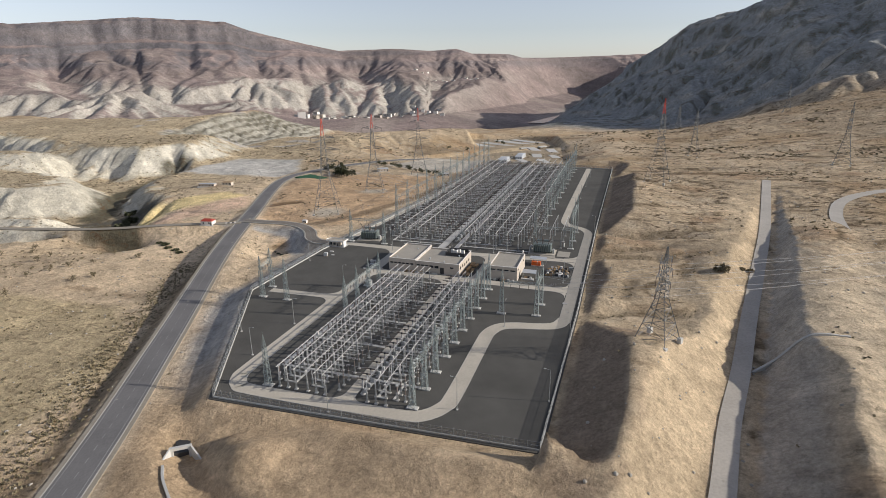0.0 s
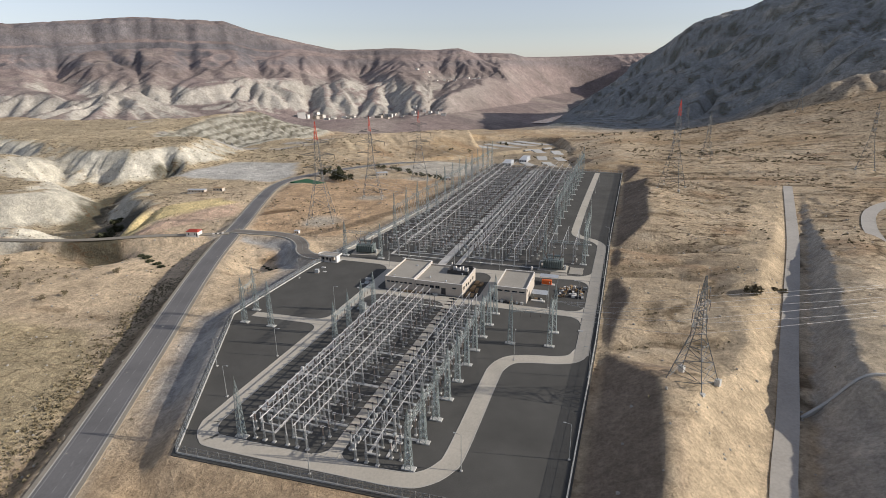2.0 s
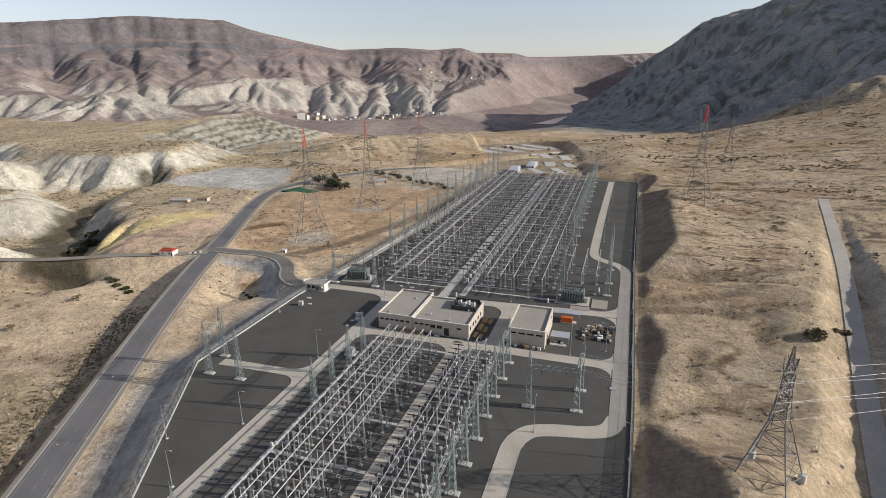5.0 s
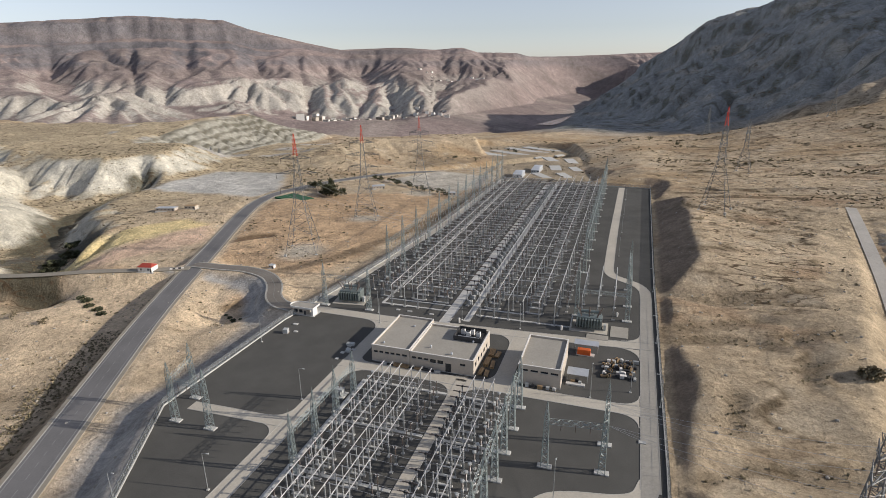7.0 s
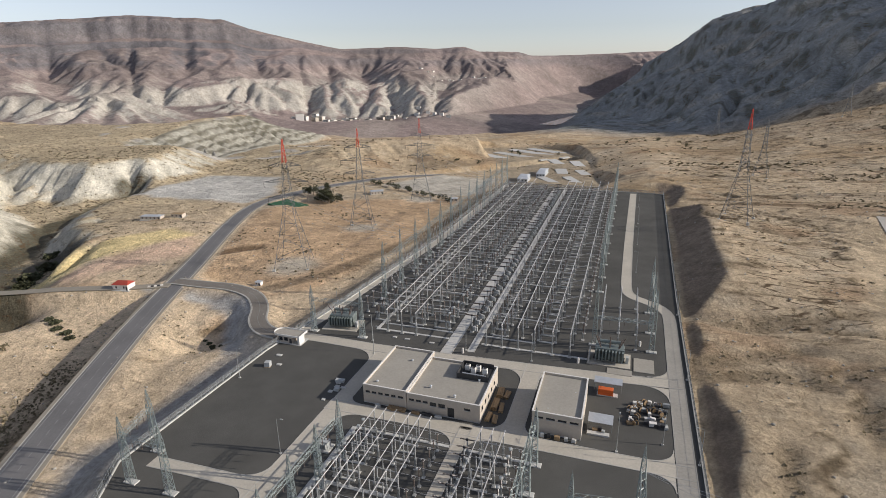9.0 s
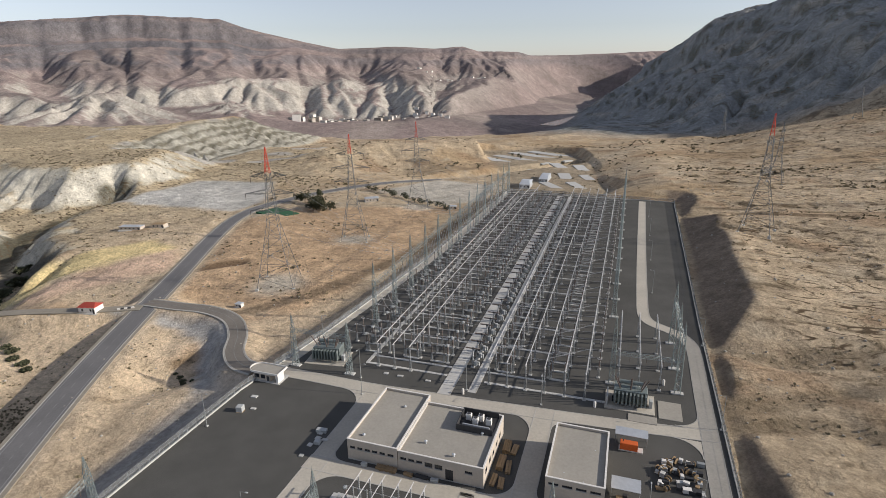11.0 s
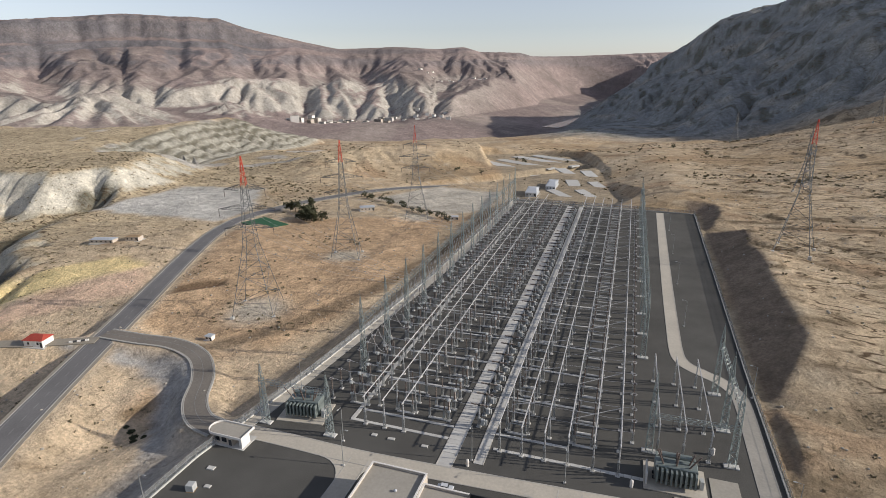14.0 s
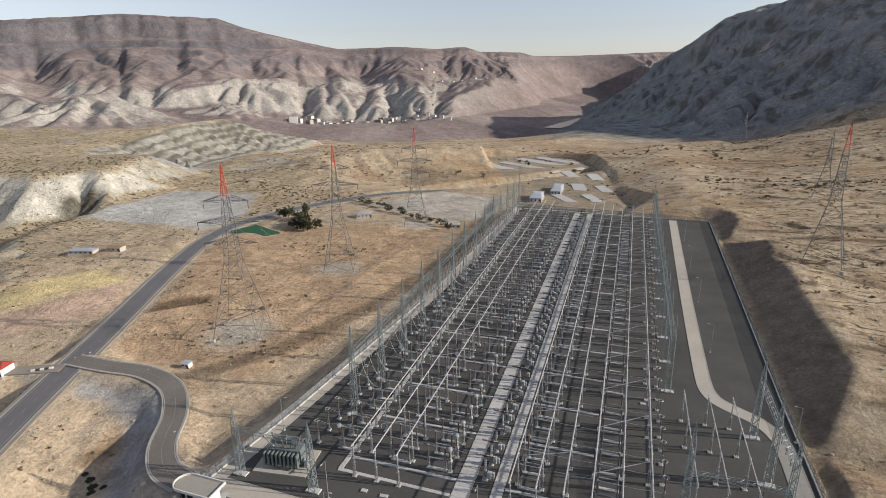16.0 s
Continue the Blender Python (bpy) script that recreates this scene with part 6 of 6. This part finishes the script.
line = [(x, y, ground_z(x, y) + 0.6) for x, y, _ in DRAIN]
solid("drain_wall", Shape().strip(bezier(line, 5), 0.9, 2.0), SLAB, "low curved concrete drain wall on the bank", "wall")


def bush(name, x, y, r, h, mat, label, n=60, seed=0, group="", z=None):
    """A low shrub of many small leaf clumps round a few stems."""
    g = random.Random(seed)
    z = ground_z(x, y) if z is None else z
    ob = thing(name, label, "shrub", group, at=(x, y, z))
    st, s = Shape(), Shape()
    for i in range(4):
        a = g.uniform(0, 6.3)
        st.rod((0, 0, -0.3), (r * 0.5 * math.cos(a), r * 0.5 * math.sin(a), h * 0.6), 0.06 * r, 4, 0.02)
    for i in range(n):
        a, q, t = g.uniform(0, 6.3), g.uniform(0, 1) ** 0.6 * r, g.random()
        leaf_clump(s, g, q * math.cos(a), q * math.sin(a), h * (0.15 + 0.85 * t * (1 - 0.5 * (q / r) ** 2)), r * g.uniform(0.18, 0.32))
    part("stem", st, BARK, ob)
    part("crown", s, mat, ob)


def leaf_clump(s, g, x, y, z, r):
    """A ragged clump: a few leaves crossing at a point."""
    for k in range(3):
        a, t = g.uniform(0, 6.3), g.uniform(-0.6, 0.6)
        u = Vector((math.cos(a), math.sin(a), t)) * r
        w = Vector((-math.sin(a) * 0.7, math.cos(a) * 0.7, g.uniform(0.2, 0.9))) * r
        c = Vector((x, y, z))
        s.add([c - u, c - w * 0.8, c + u * g.uniform(0.7, 1.1), c + w], [(0, 1, 2, 3)])


def tree(x, y, h, r, mat, label, seed, group, n=190):
    g = random.Random(seed)
    ob = thing("tree", label, "tree", group, at=(x, y, ground_z(x, y)))
    st, s = Shape(), Shape()
    st.rod((0, 0, -0.5), (0.1 * h * g.uniform(-1, 1), 0.1 * h * g.uniform(-1, 1), h * 0.55), 0.035 * h, 7, 0.018 * h)
    lobes = []
    for i in range(7):
        a, e = g.uniform(0, 6.3), g.uniform(0.35, 0.95)
        q = r * g.uniform(0.3, 0.75)
        tip = (q * math.cos(a), q * math.sin(a), h * e)
        st.rod((0, 0, h * 0.3), tip, 0.014 * h, 4, 0.005 * h)
        lobes.append(tip)
    for i in range(n):
        lx, ly, lz = g.choice(lobes)
        v = Vector((g.gauss(0, 1), g.gauss(0, 1), g.gauss(0, 0.8))) * r * 0.26
        leaf_clump(s, g, lx + v.x, ly + v.y, max(h * 0.18, lz + v.z), r * g.uniform(0.1, 0.2))
    part("trunk", st, BARK, ob)
    part("crown", s, mat, ob)


g = random.Random(3)
for i, (x, y, h) in enumerate(((-252, 309, 9), (-244, 305, 8), (-238, 322, 8), (-231, 300, 9), (-222, 290, 10), (-214, 281, 10), (-209, 276, 8), (-219, 278, 9), (-226, 283, 7), (-206, 284, 7))):
    tree(x, y, h, h * 0.55, LEAF, "dusty green tree in a clump beside the green pitch", 40 + i, "trees beside the pitch")
for i in range(16):
    t = i / 15
    tree(-217 + 103 * t + g.uniform(-3, 3), 381 - 66 * t + g.uniform(-3, 3), g.uniform(3.5, 5.5), g.uniform(2.4, 3.4), LEAF, "low green tree in a hedgerow", 70 + i, "hedgerow trees", 110)
for i in range(22):
    x, y = g.uniform(-300, -205), g.uniform(-75, 5)
    tree(x, y, g.uniform(2.6, 4.2), g.uniform(1.5, 2.4), SCRUB, "small sparse tree on the dry slope", 100 + i, "trees on the dry slope", 70)
for i, (x, y) in enumerate(((-118, 655), (-112, 640), (-128, 660), (-175, 540), (-140, 520), (-60, 660), (30, 700), (75, 760), (110, 690))):
    tree(x, y, g.uniform(4, 7), g.uniform(2.5, 3.5), LEAF, "lone dark tree in the distance", 140 + i, "distant trees", 80)
for i, (x, y, r, h) in enumerate(((127, 30, 3.4, 4.2), (144, 50, 2.0, 1.5), (139.5, 48, 1.6, 1.3), (-130, 33, 1.3, 0.7), (-127.5, 30.5, 1.1, 0.6), (-133.5, 35, 1.2, 0.7), (-136.5, 36, 0.9, 0.5), (-125.5, 33, 0.9, 0.5), (-203, 23, 2.2, 0.9), (-209, 26, 2.6, 1.0), (-216, 27, 2.4, 0.9), (-222, 31, 2.8, 1.1), (-229, 33, 2.2, 0.9), (-340, 100, 7, 4), (-330, 88, 6, 4), (-348, 118, 7, 4.5), (-322, 74, 6, 3.5), (-362, 135, 7, 4), (-312, 60, 5, 3))):
    bush("shrub", x, y, r, h, LEAF if i > 2 else SCRUB, "dusty shrub in a hollow of the dry ground", 80, 200 + i, "shrubs in the hollows")

# low scrub on the open ground, too many to count
s, cand = Shape(), []
g = random.Random(8)
while len(cand) < 15000:
    m = g.random()
    if m < 0.5:
        cand.append((g.uniform(68, 420), g.uniform(-160, 900) if g.random() < 0.7 else g.uniform(100, 500)))
    elif m < 0.72:
        cand.append((g.uniform(-330, -75), g.uniform(-240, 420)))
    elif m < 0.8:
        cand.append((g.uniform(-520, 60), g.uniform(380, 900)))
    else:
        cand.append((g.uniform(-640, -280), g.uniform(20, 480)))
cand = np.array(cand)
dense = fbm(cand[:, 0] / 55, cand[:, 1] / 35, 4, 17)
phase = terrace(cand[:, 0], cand[:, 1])
zz = built(cand[:, 0][None], cand[:, 1][None])[0]
clear = np.minimum.reduce([along(cand[:, 0], cand[:, 1], l)[0] - w for l, w in ((HIGHWAY, 9), (ACCESS, 7), (SIDEROAD, 5), (TRACK, 12), (EASTROAD, 7))])
yard = inside(cand[:, 0], cand[:, 1], PLATFORM)
bare = np.minimum(inside(cand[:, 0], cand[:, 1], [(-425, 265), (-290, 260), (-285, 300), (-330, 380), (-420, 370)]), inside(cand[:, 0], cand[:, 1], [(-205, 375), (-120, 335), (-85, 372), (-85, 425), (-165, 445)]))
for (x, y), z, d, c, p, ph, o in zip(cand, zz, dense, clear, yard, phase, bare):
    if c < 0 or p < 18 or o < 4 or d < (0.12 if -260 < x < -90 and 60 < y < 330 else -0.06) or (x > 60 and ph < 0.78 and d < 0.16):
        continue
    r = g.uniform(0.3, 0.62) * (1 + 2.2 * max(0, d)) * (1 + max(0, y - 150) / 500)
    for k in range(3):
        leaf_clump(s, g, x + g.uniform(-r, r), y + g.uniform(-r, r), z + r * 0.3, r * 0.8)
for line in GULLIES:
    for i in range(26):
        k = g.randrange(len(line) - 1)
        t = g.random()
        x, y = (line[k][j] + (line[k + 1][j] - line[k][j]) * t + g.gauss(0, 2.6) for j in (0, 1))
        if inside(np.array([x]), np.array([y]), PLATFORM)[0] > 6:
            leaf_clump(s, g, x, y, ground_z(x, y) + 0.25, g.uniform(0.25, 0.6))
solid("scrub", s, SCRUB, "dry thorny scrub scattered over the steppe", "scrub", "stuff")
# scrub strip on the bank below the highway
s, pts = Shape(), []
for i in range(1500):
    t = g.random()
    a, b = Vector((-62, -188)), Vector((-172, 8))
    p = a.lerp(b, t) + Vector((g.gauss(-8, 4.5), g.gauss(-4, 4)))
    pts.append((p.x, p.y))
zz = built(*(np.array([c]) for c in np.array(pts).T))[0]
for (x, y), z in zip(pts, zz):
    leaf_clump(s, g, x, y, z + 0.15, g.uniform(0.3, 0.75))
solid("bank_scrub", s, SCRUB, "dark thorny scrub on the bank below the highway", "scrub", "stuff")
# stones
s2 = Shape()
stones = np.array([(g.uniform(66, 330), g.uniform(-150, 520)) for i in range(1300)] + [(g.uniform(-240, -60), g.uniform(-220, 330)) for i in range(700)])
zz = built(stones[:, 0][None], stones[:, 1][None])[0]
yard = inside(stones[:, 0], stones[:, 1], PLATFORM)
for (x, y), z, p in zip(stones, zz, yard):
    if p > 6:
        r = g.uniform(0.2, 0.65)
        s2.lathe(x, y, [(r * g.uniform(0.8, 1.1), z - 0.2), (r, z + r * 0.4), (r * 0.45, z + r * g.uniform(0.7, 1.0))], 5)
solid("stones", s2, STONEWORK, "pale stones lying on the dry ground", "stones", "stuff")


# ---- roadside buildings and far houses ----
def hut(x, y, sx, sy, h, turn, label, roofmat, wallmat, gable=0.9, name="hut"):
    ob = thing(name, label, "house", at=(x, y, ground_z(x, y) - 0.1), turn=turn)
    part("wall", Shape().box(0, 0, -0.6, sx, sy, h + 0.6), wallmat, ob)
    ex, ey = sx / 2 + 0.4, sy / 2 + 0.4
    k = sx * 0.22
    part("roof", Shape().add([(-ex, -ey, h), (ex, -ey, h), (ex, ey, h), (-ex, ey, h), (-ex + k, 0, h + gable), (ex - k, 0, h + gable)], [(0, 1, 5, 4), (1, 2, 5), (2, 3, 4, 5), (3, 0, 4), (3, 2, 1, 0)]), roofmat, ob)
    for i in range(max(2, int(sx / 3))):
        w = part("window", Shape().box(-sx / 2 + (i + 0.5) * sx / max(2, int(sx / 3)), -sy / 2 - 0.03, h * 0.4, 0.9, 0.06, h * 0.35), GLASS, ob)
    part("door", Shape().box(sx * 0.42, -sy / 2 - 0.04, 0, 0.9, 0.06, h * 0.75), DARK, ob)
    part("plinth", Shape().box(0, 0, -0.7, sx + 1.6, sy + 1.6, 0.85), SLAB, ob)
    return ob


hut(-211, 62.5, 8.5, 6.0, 3.2, 12, "white guard house with a red tiled hip roof", REDROOF, WHITEWALL, 1.5, "guard_house")
barrier = thing("road_barrier", "dark and pale striped barrier block beside the guard house", "barrier", at=(-196, 68.5, ground_z(-196, 68.5)), turn=35)
for i in range(5):
    part("block", Shape().bevelled(-3 + i * 1.5, 0, 0, 1.4, 0.8, 1.1, 0.1), DARK if i % 2 else WHITEWALL, barrier)
hut(-313, 182, 16, 6, 2.8, 15, "long low shed with a pale sheet roof", SHEET, WALL, 0.7, "shed")
hut(-296, 191, 9, 6, 3.0, 15, "low brown shed with an open side", TIMBER, WALL, 0.5, "shed")
hut(-110, 322, 6, 5, 2.8, 20, "small block hut at the edge of the pale lot", SHEET, WALL, 0.5, "shed")
hut(-146, 89, 3, 2.4, 2.2, 0, "small white booth beside the access road", SHEET, WHITEWALL, 0.3, "booth")
hut(-190, 330, 12, 8, 3.2, 30, "low farm building with a pale roof", SHEET, WALL, 0.9, "shed")
pitch = solid("green_pitch", Shape().prism([(-262, 258), (-232, 246), (-224, 264), (-254, 277)], ground_z(-243, 262) - 1.5, ground_z(-243, 262) + 0.35), TURF, "green artificial turf pitch beside the highway", "pitch", "structure")

hut(-65.4, 422.5, 10, 28, 4.5, 4, "long white site shed with a low roof", SHEET, SHEET, 1.8, "site_shed")
hut(-53.4, 468.8, 9, 36, 4.2, 2, "long grey site shed on the excavated ground", SHEET, SHEET, 1.4, "site_shed")
for i, (x, y, sx, sy, t) in enumerate(((-39.6, 428.8, 10, 46, 33), (-15.9, 435.2, 10, 46, 25), (-34.0, 489.9, 13, 50, 12), (-9.8, 489.9, 11, 42, 20), (-111.8, 636.4, 15, 96, 56), (-92.2, 674.4, 16, 110, 56), (-68.4, 698.2, 16, 108, 57), (-138.4, 613.5, 15, 62, 50), (-22, 560, 13, 60, 16), (-50, 575, 13, 56, 24), (-79.8, 557.4, 14, 56, 20))):
    s = Shape().bevelled(0, 0, -1.2, sx, sy, 1.5, 0.1)
    ob = solid("concrete_pad", s, SLAB, "long pale concrete strip on the excavated ground", "slab", group="strips on the excavated ground")
    ob.matrix_basis = pose(x, y, ground_z(x, y), 0, 0, t)

g = random.Random(21)


def block(x, y, sx, sy, floors, turn, label, mat=WHITEWALL, windows=True):
    z = ground_z(x, y)
    h = floors * 3.0 + 0.8
    ob = thing("house", label, "house", "houses of the far town", at=(x, y, z - 1), turn=turn)
    part("wall", Shape().box(0, 0, -4, sx, sy, h + 4), mat, ob)
    part("roof", Shape().box(0, 0, h, sx + 0.6, sy + 0.6, 0.4).box(sx * 0.2, sy * 0.1, h + 0.4, sx * 0.25, sy * 0.3, 1.6), ROOF, ob)
    if windows:
        n = max(3, int(sx / 4))
        for f in range(floors):
            part("window", Shape().box(0, -sy / 2 - 0.05, f * 3 + 1.6, sx * 0.86, 0.12, 1.3), GLASS, ob, "strip of dark windows")


for i in range(30):
    t = g.random()
    block(-1085 + 300 * t + g.uniform(-30, 30), 1560 + 190 * t + g.uniform(-60, 80), g.uniform(16, 30), g.uniform(12, 18), g.choice((2, 3, 4, 5, 7)), g.uniform(-30, 30), "pale flat-roofed house of the town", g.choice((WHITEWALL, WHITEWALL, WALL)), i % 2 == 0)
for i in range(10):
    t = g.random()
    block(-740 + 200 * t, 1760 + g.uniform(-60, 60), g.uniform(10, 20), g.uniform(9, 13), g.choice((1, 2, 3)), g.uniform(-30, 30), "pale house at the edge of the town", WHITEWALL, False)
for i in range(16):
    t = g.random()
    block(-1000 + 330 * t, 2560 + 60 * t + g.uniform(-60, 60), g.uniform(12, 20), g.uniform(10, 14), g.choice((1, 2)), g.uniform(-30, 30), "small pale house on the far slope", WHITEWALL, False)
block(-1060, 735, 30, 14, 4, 30, "white four-storey building standing alone", WHITEWALL)
block(-1120, 700, 22, 8, 1, 25, "low white building on the open plain", WHITEWALL, False)
